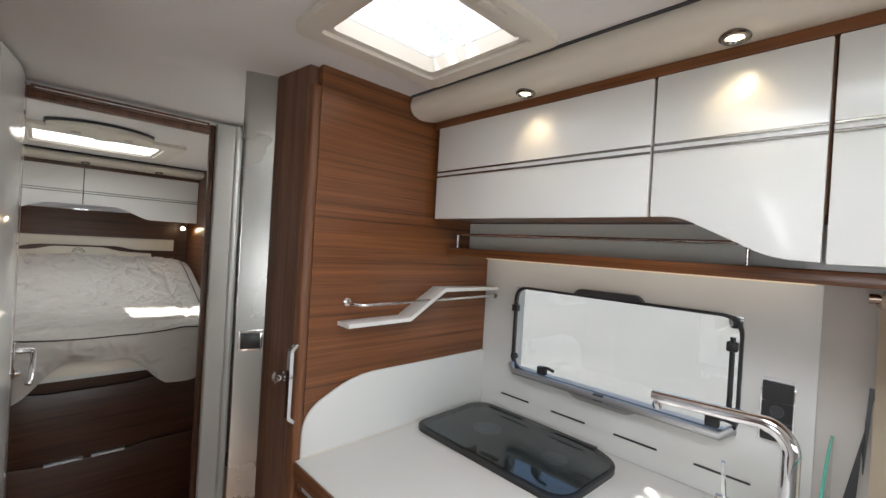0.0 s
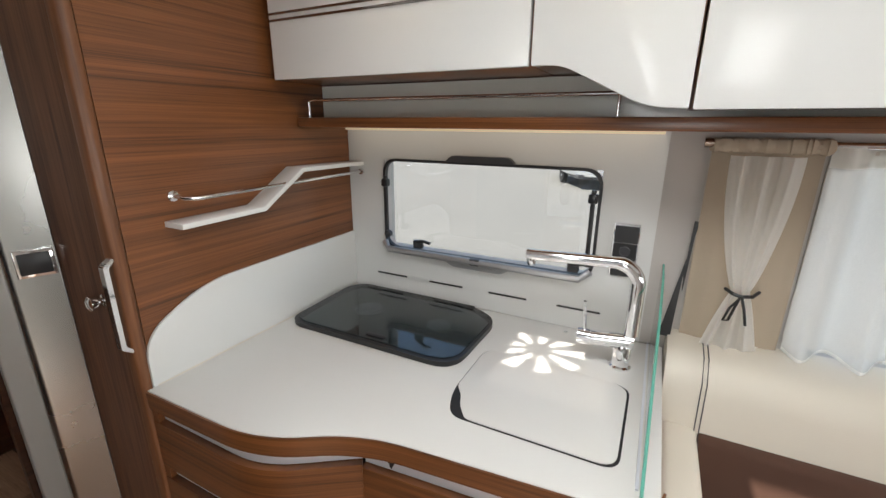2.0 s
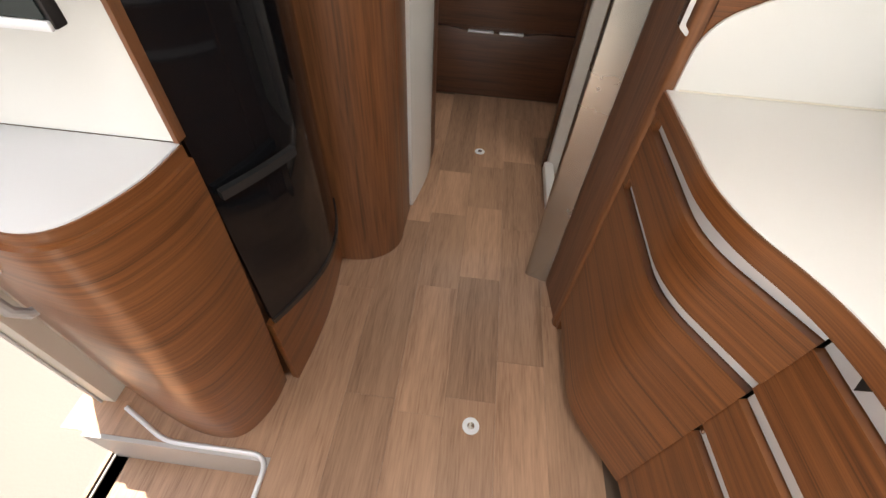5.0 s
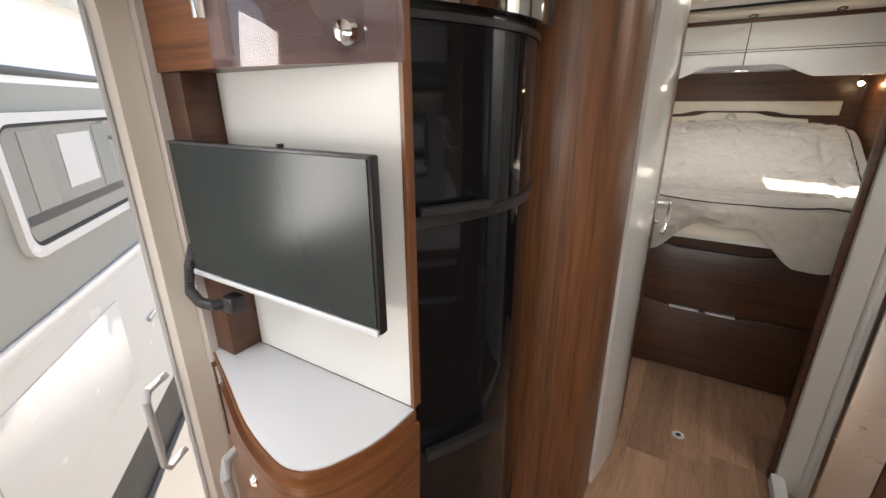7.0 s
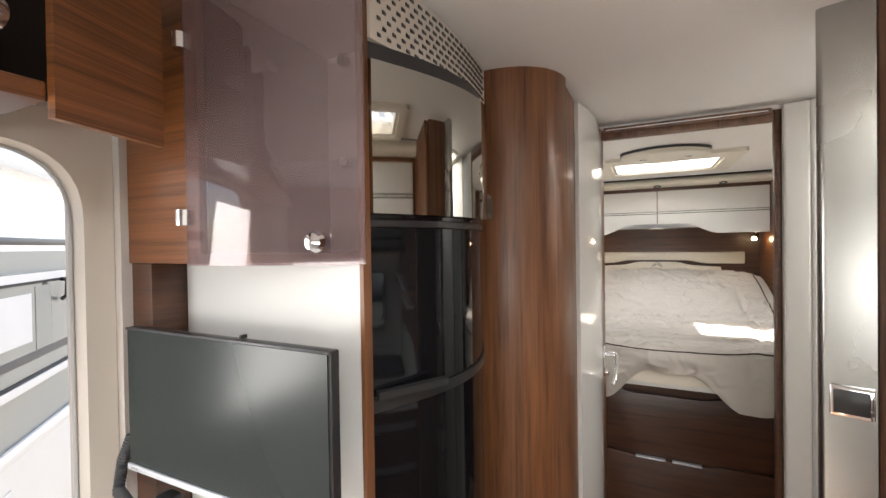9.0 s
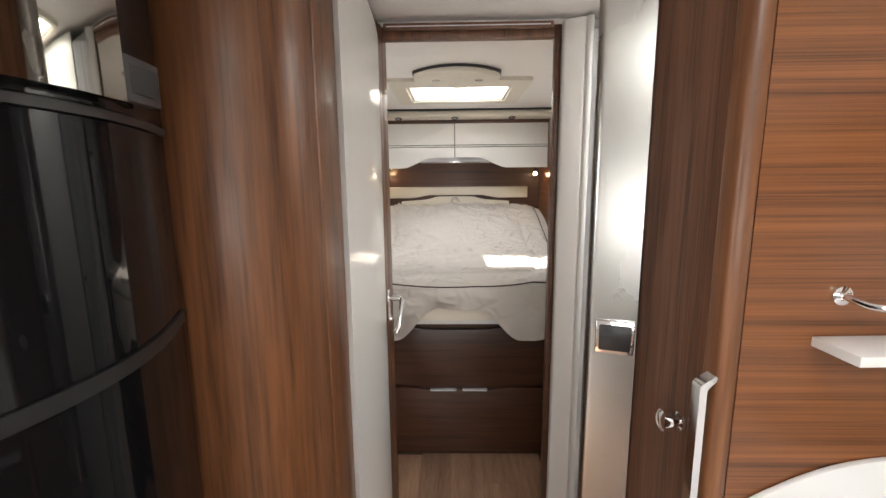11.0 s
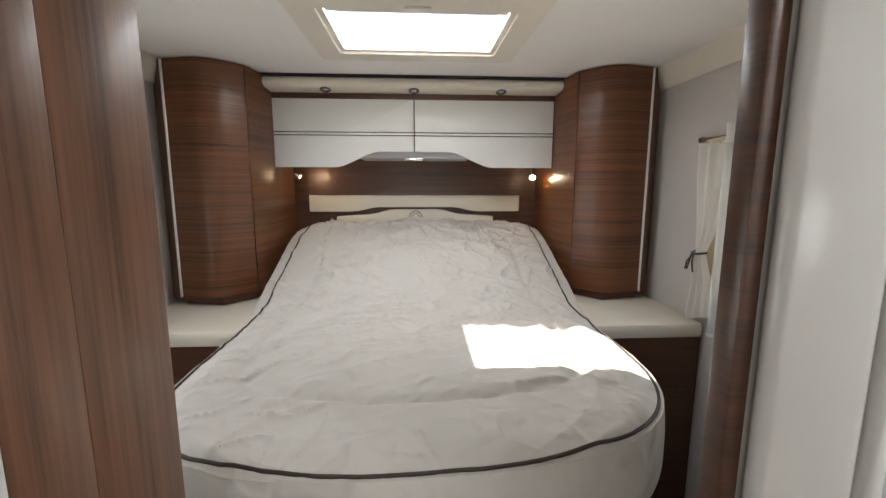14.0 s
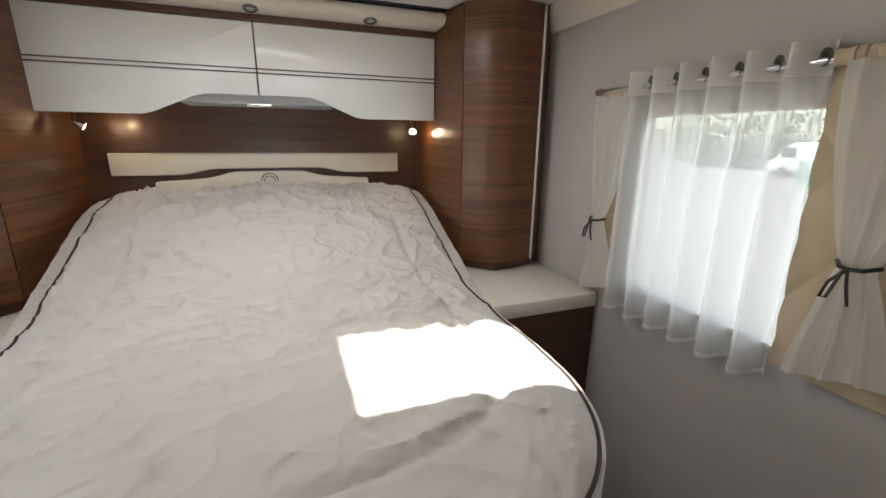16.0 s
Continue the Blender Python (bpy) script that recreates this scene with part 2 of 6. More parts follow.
def sheer(name, color, through_share, weave=900.0):
    """Thin cloth: light comes through it."""
    m = bpy.data.materials.new(name)
    m.use_nodes = True
    nt = m.node_tree
    nt.nodes.remove(nt.nodes["Principled BSDF"])
    out = nt.nodes["Material Output"]
    df, tl, tr = (nt.nodes.new("ShaderNodeBsdf" + k) for k in ("Diffuse", "Translucent", "Transparent"))
    df.inputs[0].default_value = tl.inputs[0].default_value = (*color, 1)
    a, c = nt.nodes.new("ShaderNodeMixShader"), nt.nodes.new("ShaderNodeMixShader")
    a.inputs[0].default_value = 0.5
    nt.links.new(df.outputs[0], a.inputs[1])
    nt.links.new(tl.outputs[0], a.inputs[2])
    co, nz, mr = nt.nodes.new("ShaderNodeTexCoord"), nt.nodes.new("ShaderNodeTexNoise"), nt.nodes.new("ShaderNodeMapRange")
    nz.inputs["Scale"].default_value = weave
    mr.inputs[3].default_value, mr.inputs[4].default_value = through_share * 0.6, through_share * 1.4
    nt.links.new(co.outputs["Object"], nz.inputs["Vector"])
    nt.links.new(nz.outputs[0], mr.inputs[0])
    nt.links.new(mr.outputs[0], c.inputs[0])
    nt.links.new(a.outputs[0], c.inputs[1])
    nt.links.new(tr.outputs[0], c.inputs[2])
    nt.links.new(c.outputs[0], out.inputs[0])
    return m


def glow(name, color, strength):
    m = bpy.data.materials.new(name)
    m.use_nodes = True
    b = m.node_tree.nodes["Principled BSDF"]
    b.inputs["Base Color"].default_value = (*color, 1)
    b.inputs["Emission Color"].default_value = (*color, 1)
    b.inputs["Emission Strength"].default_value = strength
    return m


WOOD_H = wood("walnut_level_grain", (0.062, 0.019, 0.0065), (0.25, 0.091, 0.030), (0.55, 0.55, 78), fine=1.6)
WOOD_B = wood("walnut_bedroom", (0.036, 0.0108, 0.004), (0.19, 0.068, 0.024), (0.45, 0.45, 55), rough=0.34, coat=0.15, fine=1.3)
WOOD_V = wood("walnut_upright_grain", (0.055, 0.019, 0.008), (0.22, 0.088, 0.036), (26, 26, 1.1), rough=0.38, coat=0.1)
WOOD_D = wood("dark_walnut", (0.035, 0.014, 0.008), (0.105, 0.041, 0.019), (1.2, 1.2, 44), rough=0.36, coat=0.12)
WOOD_DV = wood("dark_walnut_upright", (0.06, 0.025, 0.014), (0.20, 0.09, 0.048), (34, 34, 1.0), rough=0.42, coat=0.08, fine=1.4)
PLANK = wood("vinyl_plank", (0.235, 0.132, 0.083), (0.435, 0.265, 0.172), (24, 1.6, 24), rough=0.36, coat=0.05, random_tint=0.2, fine=1.7)
WHITE_GLOSS = material("white_gloss_lacquer", (0.78, 0.775, 0.75), 0.12, vary=0.01, spec=0.42)
WHITE_TOP = material("white_laminate", (0.70, 0.69, 0.665), 0.35, vary=0.015, bump=0.02, bump_scale=900)
WHITE_WALL = material("white_panel", (0.71, 0.71, 0.69), 0.4, vary=0.015, bump=0.02, bump_scale=500)
GREY_TOP = material("pale_grey_laminate", (0.62, 0.63, 0.66), 0.4, vary=0.015, bump=0.02, bump_scale=700)
CREAM = material("cream_leatherette", (0.74, 0.68, 0.58), 0.45, vary=0.02, bump=0.15, bump_scale=380)
CREAM_PLASTIC = material("cream_plastic", (0.74, 0.69, 0.6), 0.4, vary=0.02, bump=0.02)
FRAME_BEIGE = material("beige_door_frame", (0.66, 0.61, 0.54), 0.5, vary=0.02, bump=0.03)
CEILING = material("ceiling_cloth", (0.84, 0.82, 0.795), 0.8, vary=0.02, bump=0.1, bump_scale=600)
WALL = material("grey_wall_cloth", (0.54, 0.505, 0.475), 0.85, vary=0.03, bump=0.25, bump_scale=420)
CHROME = material("chrome", (0.85, 0.85, 0.86), 0.06, metal=1.0, vary=0.02)
ALU = material("brushed_aluminium", (0.48, 0.48, 0.46), 0.26, metal=1.0, vary=0.06, scale=3)
ALU_MATT = material("matt_aluminium", (0.80, 0.83, 0.88), 0.38, metal=0.4, vary=0.03)
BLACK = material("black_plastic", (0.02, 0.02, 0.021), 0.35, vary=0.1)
BLACK_SEAL = material("black_rubber", (0.015, 0.015, 0.016), 0.6, vary=0.1)
FRIDGE_BLACK = material("black_fridge_gloss", (0.006, 0.0065, 0.008), 0.05, coat=0.0, vary=0.1, spec=0.36)
FRIDGE_MIRROR = material("dark_mirror", (0.42, 0.41, 0.38), 0.03, metal=1.0, vary=0.01)
SCREEN = material("screen", (0.018, 0.026, 0.026), 0.25, vary=0.02, scale=0.4, spec=0.5)
BAR_GREY = material("grey_metal_bar", (0.42, 0.42, 0.425), 0.3, metal=0.7, vary=0.03)
GREY_PLASTIC = material("grey_plastic", (0.42, 0.42, 0.42), 0.4, vary=0.03)
SATIN = material("satin_silver", (0.78, 0.77, 0.74), 0.35, metal=0.35, vary=0.02)
LINE_CHROME = material("line_chrome", (0.42, 0.41, 0.40), 0.12, metal=1.0)
SPOT_RIM = material("dark_chrome", (0.24, 0.225, 0.21), 0.2, metal=1.0)
DARK_GREY = material("dark_grey_plastic", (0.055, 0.055, 0.06), 0.35, vary=0.05)
def creased_cloth(name, color):
    """Soft cloth with long creases, small puckers and a fine weave."""
    m = material(name, color, 0.75, vary=0.05, scale=7, sheen=0.15)
    nt = m.node_tree
    b = nt.nodes["Principled BSDF"]
    co = nt.nodes.new("ShaderNodeTexCoord")
    last = None
    for scale, dist, strength, kind in ((5.0, 0.045, 0.5, "RIDGED_MULTIFRACTAL"), (13.0, 0.03, 0.55, "RIDGED_MULTIFRACTAL"), (420.0, 0.0008, 0.5, "FBM")):
        n = nt.nodes.new("ShaderNodeTexNoise")
        n.noise_type = kind
        n.inputs["Scale"].default_value, n.inputs["Detail"].default_value = scale, 2.0
        n.inputs["Distortion"].default_value = 0.9 if scale < 100 else 0.0
        nt.links.new(co.outputs["Object"], n.inputs["Vector"])
        bp = nt.nodes.new("ShaderNodeBump")
        bp.inputs["Strength"].default_value, bp.inputs["Distance"].default_value = strength, dist
        nt.links.new(n.outputs[0], bp.inputs["Height"])
        if last:
            nt.links.new(last, bp.inputs["Normal"])
        last = bp.outputs[0]
    nt.links.new(last, b.inputs["Normal"])
    return m


BED_CLOTH = creased_cloth("bed_cover_cloth", (0.60, 0.565, 0.52))
PIPING = material("dark_brown_piping", (0.035, 0.02, 0.014), 0.6)
BROWN_SEAT = material("brown_suede", (0.082, 0.036, 0.021), 0.85, vary=0.3, scale=5, bump=0.2, bump_scale=500, sheen=0.12)
BEIGE_CLOTH = material("beige_drape", (0.45, 0.37, 0.28), 0.9, vary=0.06, bump=0.3, bump_scale=500)
SHEER = sheer("white_voile", (0.9, 0.9, 0.88), 0.37)
VOILE_TIE = sheer("tied_voile", (0.88, 0.86, 0.82), 0.06)
GLASS = clear_glass("clear_pane", (0.96, 0.98, 0.97), 0.05)
SMOKED = clear_glass("smoked_glass", (0.70, 0.60, 0.605), 0.07, haze=0.17, haze_color=(0.42, 0.325, 0.33))
HOB_GLASS = clear_glass("smoked_hob_glass", (0.52, 0.56, 0.565), 0.07)
GLASS_EDGE = material("green_glass_edge", (0.12, 0.42, 0.33), 0.1, coat=0.5)
MILKY = clear_glass("milky_dome", (0.95, 0.95, 0.95), 0.06, rough=0.1, milk=0.93)


def streaked(name, base, lime):
    """Glossy acrylic with runs of dried water and drops."""
    m = material(name, base, 0.16, coat=0.25, vary=0.04, scale=3)
    nt = m.node_tree
    b = nt.nodes["Principled BSDF"]
    co, mp, nz, dn = (nt.nodes.new("ShaderNode" + k) for k in ("TexCoord", "Mapping", "TexNoise", "TexNoise"))
    mp.inputs["Scale"].default_value = (44, 44, 2.6)
    nt.links.new(co.outputs["Object"], mp.inputs["Vector"])
    nt.links.new(mp.outputs[0], nz.inputs["Vector"])
    nz.inputs["Scale"].default_value, nz.inputs["Detail"].default_value = 1.0, 4
    cr = nt.nodes.new("ShaderNodeValToRGB")
    cr.color_ramp.elements[0].position, cr.color_ramp.elements[0].color = 0.50, (*base, 1)
    cr.color_ramp.elements[1].position, cr.color_ramp.elements[1].color = 0.66, (*lime, 1)
    nt.links.new(nz.outputs[0], cr.inputs[0])
    nt.links.new(cr.outputs[0], b.inputs["Base Color"])
    dn.inputs["Scale"].default_value, dn.inputs["Detail"].default_value = 55, 2
    nt.links.new(co.outputs["Object"], dn.inputs["Vector"])
    bp = nt.nodes.new("ShaderNodeBump")
    bp.inputs["Strength"].default_value, bp.inputs["Distance"].default_value = 0.10, 0.01
    nt.links.new(dn.outputs[0], bp.inputs["Height"])
    nt.links.new(bp.outputs[0], b.inputs["Normal"])
    return m


SHOWER = streaked("shower_acrylic", (0.62, 0.655, 0.69), (0.86, 0.87, 0.87))
WARM_LED = glow("warm_lamp", (1.0, 0.80, 0.52), 5.0)

# ---------------- setting ----------------
XR, XL, ZC, YB, YF = 1.15, -0.98, 1.96, 4.07, -2.0


def wall_with_holes(name, x0, x1, y0, y1, z0, z1, holes, mat):
    """An upright wall along y with openings (y0, y1, z0, z1)."""
    bm = bm_new()
    ys = sorted({y0, y1, *[h[0] for h in holes], *[h[1] for h in holes]})
    for a, b in zip(ys, ys[1:]):
        cut = sorted([(h[2], h[3]) for h in holes if h[0] < b - 1e-6 and h[1] > a + 1e-6])
        z = z0
        for lo, hi in cut:
            if lo > z:
                box(x0, x1, a, b, z, lo, bm=bm)
            z = hi
        if z < z1:
            box(x0, x1, a, b, z, z1, bm=bm)
    return solid(name, bm, mat, kind="structure", smooth=False)


wall_with_holes("wall_east", XR, XR + 0.04, YF, YB, -0.35, ZC + 0.04, [(0.27, 0.95, 1.065, 1.36), (2.33, 2.99, 1.03, 1.55), (-1.15, -0.18, 0.95, 1.42)], WALL)
wall_with_holes("wall_west", XL - 0.04, XL, YF, YB, -0.35, ZC + 0.04, [(-0.05, 0.645, -0.35, 1.69), (2.33, 2.99, 1.03, 1.55)], WALL)
solid("wall_north", box(XL - 0.04, XR + 0.04, YB, YB + 0.04, -0.35, ZC + 0.04), WALL, kind="structure", smooth=False)
bm = bm_new()
box(XL - 0.04, XR + 0.04, YF - 0.04, YF, -0.35, 0.88, bm=bm)
box(XL - 0.04, XR + 0.04, YF - 0.04, YF, 1.4, ZC + 0.04, bm=bm)
solid("wall_south", bm, WALL, kind="structure", smooth=False)

# ceiling with its roof openings
bm = bm_new()
K = (0.31, 0.64, 0.585, 0.915)
S = (0.72, 1.02, 1.45, 1.75)
Q = (-0.19, 0.375, 2.90, 3.30)
H = (-0.05, 0.47, -0.28, 0.43)
for x0, x1, y0, y1 in ((XL - 0.04, XR + 0.04, YF, H[2]), (XL - 0.04, H[0], H[2], H[3]), (H[1], XR + 0.04, H[2], H[3]), (XL - 0.04, XR + 0.04, H[3], K[2]), (XL - 0.04, K[0], K[2], K[3]), (K[1], XR + 0.04, K[2], K[3]), (XL - 0.04, XR + 0.04, K[3], S[2]), (XL - 0.04, S[0], S[2], S[3]), (S[1], XR + 0.04, S[2], S[3]), (XL - 0.04, XR + 0.04, S[3], Q[2]),
                       (XL - 0.04, Q[0], Q[2], Q[3]), (Q[1], XR + 0.04, Q[2], Q[3]), (XL - 0.04, XR + 0.04, Q[3], YB + 0.04)):
    box(x0, x1, y0, y1, ZC, ZC + 0.04, bm=bm)
tagged(solid("ceiling", bm, CEILING, smooth=False), "pale grey cloth-covered flat ceiling with roof lights", "ceiling", kind="structure")

# floor: a base under the planks, with the entrance step cut out
bm = box(-0.43, XR, YF, 0.55, -0.05, -0.004)
box(XL, XR, 0.55, YB, -0.05, -0.004, bm=bm)
floor = tagged(solid("floor", bm, material("floor_base", (0.12, 0.08, 0.055), 0.6), smooth=False), "light oak look vinyl plank floor", "floor", kind="structure")
tread = solid("entrance_step", box(XL - 0.04, -0.43, -0.3, 0.55, -0.26, -0.2), PLANK, "oak look entrance step below the floor", "step", kind="structure")
bm = box(-0.445, -0.43, -0.3, 0.54, -0.2, 0.001)
box(-0.98, -0.43, 0.54, 0.552, -0.2, 0.001, bm=bm)
solid("step_riser", bm, GREY_PLASTIC, kind="structure")
edge = rounded([(-0.90, 0.63), (-0.74, 0.556), (-0.437, 0.556), (-0.43, -0.4)], [0, 0.04, 0.05, 0], 8)
solid("trim_step_edge", tube([(x, y, 0.004) for x, y in edge], 0.007), ALU_MATT, kind="structure")
solid("wall_under_front", box(XL, -0.41, -0.34, -0.3, -0.26, 0.9), WHITE_WALL, kind="structure")

# partition between corridor and bedroom with its brown frame
for nm, x0, x1 in (("wall_partition_west", XL, -0.219), ("wall_partition_east", 0.404, XR)):
    solid(nm, box(x0, x1, 2.022, 2.045, 0, ZC), WHITE_WALL, kind="structure")
solid("wall_partition_top", box(-0.219, 0.404, 2.022, 2.045, 1.9455, ZC), WHITE_WALL, kind="structure")
fr = thing("door_1", (0.1, 2.05, 0), "dark walnut frame of the open bedroom doorway", "door frame", kind="structure")
# Same walnut as the other jamb; its shade is put in by the darker WOOD_D.
part("jamb", box(0.383, 0.403, 2.018, 2.048, 0, 1.945, 0.004), WOOD_D, fr)
part("jamb", box(-0.218, -0.170, 1.986, 2.10, 0, 1.945, 0.003), WOOD_DV, fr)
part("header", box(-0.172, 0.3828, 2.016, 2.05, 1.905, 1.945, 0.006), WOOD_DV, fr)
part("door_track", box(-0.16, 0.37, 1.985, 2.004, 1.925, 1.944, 0.003), WOOD_DV, fr)
part("track_line", box(-0.15, 0.36, 1.983, 1.9845, 1.932, 1.935), ALU_MATT, fr, "thin aluminium line")

# curved white door that stands along the corridor, and its brown lipping with lever
door = thing("door_2", (-0.2, 1.75, 0), "white high gloss curved washroom door with brown edge", "door", kind="structure")


def door_face(u, v):
    y = 1.63 + u * 0.285
    x = -0.236 + 0.040 * math.sin(u * 1.45)
    top = 1.945 - 0.10 * max(0.0, u - 0.55) ** 2 * 3
    return (x, y, 0.012 + v * (top - 0.012))


part("leaf", sheet(20, 1, door_face, 0.03), material("white_door_gloss", (0.76, 0.76, 0.735), 0.1, vary=0.015, spec=0.9, coat=0.5, bump=0.02, bump_scale=14), door)
part("lipping", box(-0.222, -0.168, 1.917, 1.9845, 0.012, 1.93, 0.003), WOOD_DV, door)


def lever(parent, x, y, z):
    h = part("rose", box(x, x + 0.008, y - 0.018, y + 0.018, z - 0.085, z + 0.03, 0.004), CHROME, parent, "chrome lever handle")
    part("lever", tube([(x, y, z), (x + 0.042, y, z), (x + 0.05, y - 0.006, z - 0.004), (x + 0.05, y - 0.03, z - 0.02), (x + 0.046, y - 0.09, z - 0.07), (x + 0.04, y - 0.10, z - 0.085)], [0.009, 0.009, 0.009, 0.008, 0.008, 0.009]), CHROME, h)
    part("lock_barrel", lathe([(0.011, 0), (0.011, 0.018), (0.006, 0.022)], (x, y, z - 0.07), (1, 0, 0), 16), CHROME, h)


lever(door, -0.168, 1.955, 1.07)

# curved walnut corner of the washroom wall
pts = [(-0.46, 1.29), (-0.36, 1.292), (-0.30, 1.31), (-0.25, 1.35), (-0.222, 1.40), (-0.215, 1.45), (-0.26, 1.46), (-0.46, 1.46)]
solid("wall_washroom_corner", prism(rounded(pts, [0, 0.04, 0.05, 0.05, 0.05, 0.006, 0, 0], 5), 0, ZC), WOOD_V, "curved walnut veneered washroom corner wall", "wall", kind="structure")
solid("trim_washroom", prism(rounded([(-0.262, 1.462), (-0.219, 1.462), (-0.217, 1.625), (-0.262, 1.625)], 0.014, 4), 0, 1.945), WOOD_V, kind="structure")
solid("wall_washroom_west", box(XL, -0.46, 1.30, 1.34, 0, ZC), WHITE_WALL, kind="structure")

# washroom and shower on the kitchen side
shower = thing("shower_cabin", (0.75, 1.95, 0), "white curved shower cabin with translucent door", "shower")


def along(pts, s):
    n = (len(pts) - 1) * s
    i = min(int(n), len(pts) - 2)
    return Vector(pts[i]).lerp(Vector(pts[i + 1]), n - i)


a1 = [(0.47 + 0.16 * k / 6, 1.985 - 0.10 * math.sin(k / 6 * 1.2)) for k in range(7)]
a2 = [(a1[-1][0] + 0.006, a1[-1][1] - 0.002), (0.85, 1.845), (1.0, 1.83), (1.145, 1.825)]
part("door_panel", sheet(12, 2, lambda u, v: (*along(a1, u), 0.09 + v * 1.82), 0.006), SHOWER, shower, "translucent acrylic shower door")
part("side_panel", sheet(6, 1, lambda u, v: (*along(a2, u), 0.02 + v * 1.92), 0.02), WHITE_GLOSS, shower)
part("door_post", prism(rounded([(0.405, 2.02), (0.405, 2.0), (0.466, 1.968), (0.474, 1.99)], 0.008, 4), 0, 1.95), WHITE_GLOSS, shower)
part("hinge_post", tube([(0.478, 1.972, 0.05), (0.478, 1.972, 1.95)], 0.011), WHITE_WALL, shower)
part("seal", tube([(a1[-1][0] + 0.003, a1[-1][1] - 0.006, 0.05), (a1[-1][0] + 0.003, a1[-1][1] - 0.006, 1.94)], 0.004, 8), BLACK_SEAL, shower)
part("tray", prism([(0.45, 2.015), (0.46, 1.97)] + a1[1:] + a2[1:] + [(1.145, 2.015)], 0.0, 0.085), WHITE_GLOSS, shower)
part("back_panel", box(0.47, 1.145, 2.008, 2.016, 0.09, 1.95), WHITE_GLOSS, shower)
kn = part("knob", lathe([(0.008, 0), (0.008, 0.012), (0.005, 0.018), (0.012, 0.026), (0.013, 0.036), (0.008, 0.042)], (0.593, 1.905, 1.14), (-0.4, -0.9, 0), 18), CHROME, shower, "chrome shower knob")
solid("baseboard_corridor", box(0.385, 0.43, 1.4, 2.0, 0, 0.05, 0.006), WHITE_WALL, kind="structure")
solid("wall_washroom_inner", box(0.42, XR, 1.33, 1.352, 0, ZC), WHITE_WALL, kind="structure")

# ---------------- kitchen ----------------
col = thing("tall_cabinet", (0.75, 1.2, 0), "tall walnut cabinet with level grain beside the worktop", "cabinet")
part("side_panel", box(0.415, XR, 1.10, 1.12, 0, ZC), WOOD_H, col)
part("front", prism(rounded([(0.372, 1.292), (0.392, 1.128), (0.43, 1.128), (0.43, 1.33), (0.385, 1.33)], [0.01, 0.004, 0, 0, 0], 3), 0, ZC), WOOD_DV, col, "dark upright walnut front")
part("corner_post", prism(rounded([(0.385, 1.127), (0.388, 1.10), (0.4, 1.094), (0.4145, 1.098), (0.4145, 1.127)], 0.006, 4), 0, ZC - 0.06), WOOD_V, col)
hd = part("handle", prism(rounded([(0.372, 1.21), (0.352, 1.195), (0.352, 1.01), (0.372, 0.995), (0.3735, 1.003), (0.3615, 1.015), (0.3615, 1.19), (0.3735, 1.203)], 0.004, 3), 1.098, 1.116, "y"), CHROME, col, "slim chrome bow handle")
hd.matrix_basis = Matrix.Translation((0.016, 0.0, 0.0))
lock = part("lock", lathe([(0.014, 0), (0.014, 0.004), (0.008, 0.006), (0.008, 0.014), (0.016, 0.017), (0.016, 0.028), (0.010, 0.032)], (0.388, 1.168, 1.105), (-1, 0.08, 0), 18), CHROME, col, "small chrome turn lock")
part("back", box(0.43, XR, 1.12, 1.33, 0, ZC), WHITE_WALL, col)
strip = thing("aluminium_pillar", (0.33, 1.32, 0), "brushed aluminium pillar at the washroom entrance", "pillar")
part("face", prism(rounded([(0.292, 1.325), (0.300, 1.317), (0.371, 1.293), (0.384, 1.33), (0.40, 1.38), (0.31, 1.38)], [0.004, 0.004, 0, 0, 0, 0.01], 3), 0, ZC), ALU, strip)
sw = thing("light_switch", (0.335, 1.305, 1.18), "black rocker switch in a chrome frame on the pillar", "switch")
sw.location = (0, 0, 0)
dr = Vector((0.371 - 0.300, 1.293 - 1.317, 0)).normalized()
nr = Vector((-dr.y, dr.x, 0)) * -1


def on_pillar(a0, a1, z0, z1, d0, d1, bev=0.002):
    bm = box(a0, a1, d0, d1, z0, z1, bev)
    m = Matrix(((dr.x, nr.x, 0, 0.300), (dr.y, nr.y, 0, 1.317), (0, 0, 1, 0), (0, 0, 0, 1)))
    bmesh.ops.transform(bm, matrix=m, verts=bm.verts)
    bmesh.ops.recalc_face_normals(bm, faces=bm.faces)
    return bm


part("plate", on_pillar(0.008, 0.072, 1.153, 1.213, -0.001, 0.007), CHROME, sw)
part("rocker", on_pillar(0.014, 0.066, 1.160, 1.206, 0.0075, 0.011), BLACK, sw)

# worktop with its outline, walnut edge and lower cabinets
TOPLINE = rounded([(0.394, 1.092), (0.398, 0.755), (0.505, 0.588), (0.555, 0.082), (0.60, 0.07), (1.14, 0.07), (1.14, 1.092)], [0, 0.12, 0.11, 0.05, 0.02, 0, 0], 8)
top = thing("worktop", (0.8, 0.6, 0.9), "white laminate kitchen worktop with a walnut edge", "worktop")
part("slab", prism(TOPLINE, 0.858, 0.9, bevel=0.002), WHITE_TOP, top)


def off_line(pts, d):
    out = []
    for i, p in enumerate(pts):
        a, b = Vector(pts[max(i - 1, 0)]), Vector(pts[min(i + 1, len(pts) - 1)])
        t = (b - a).normalized()
        out.append((p[0] - t.y * d, p[1] + t.x * d))
    return out


EDGE = rounded([(0.394, 1.092), (0.398, 0.755), (0.505, 0.588), (0.555, 0.082), (0.62, 0.066)], [0, 0.12, 0.11, 0.05, 0], 8)


def band(line, d0, d1, z0, z1):
    a, b = off_line(line, d0), off_line(line, d1)
    return prism(a + b[::-1], z0, z1)


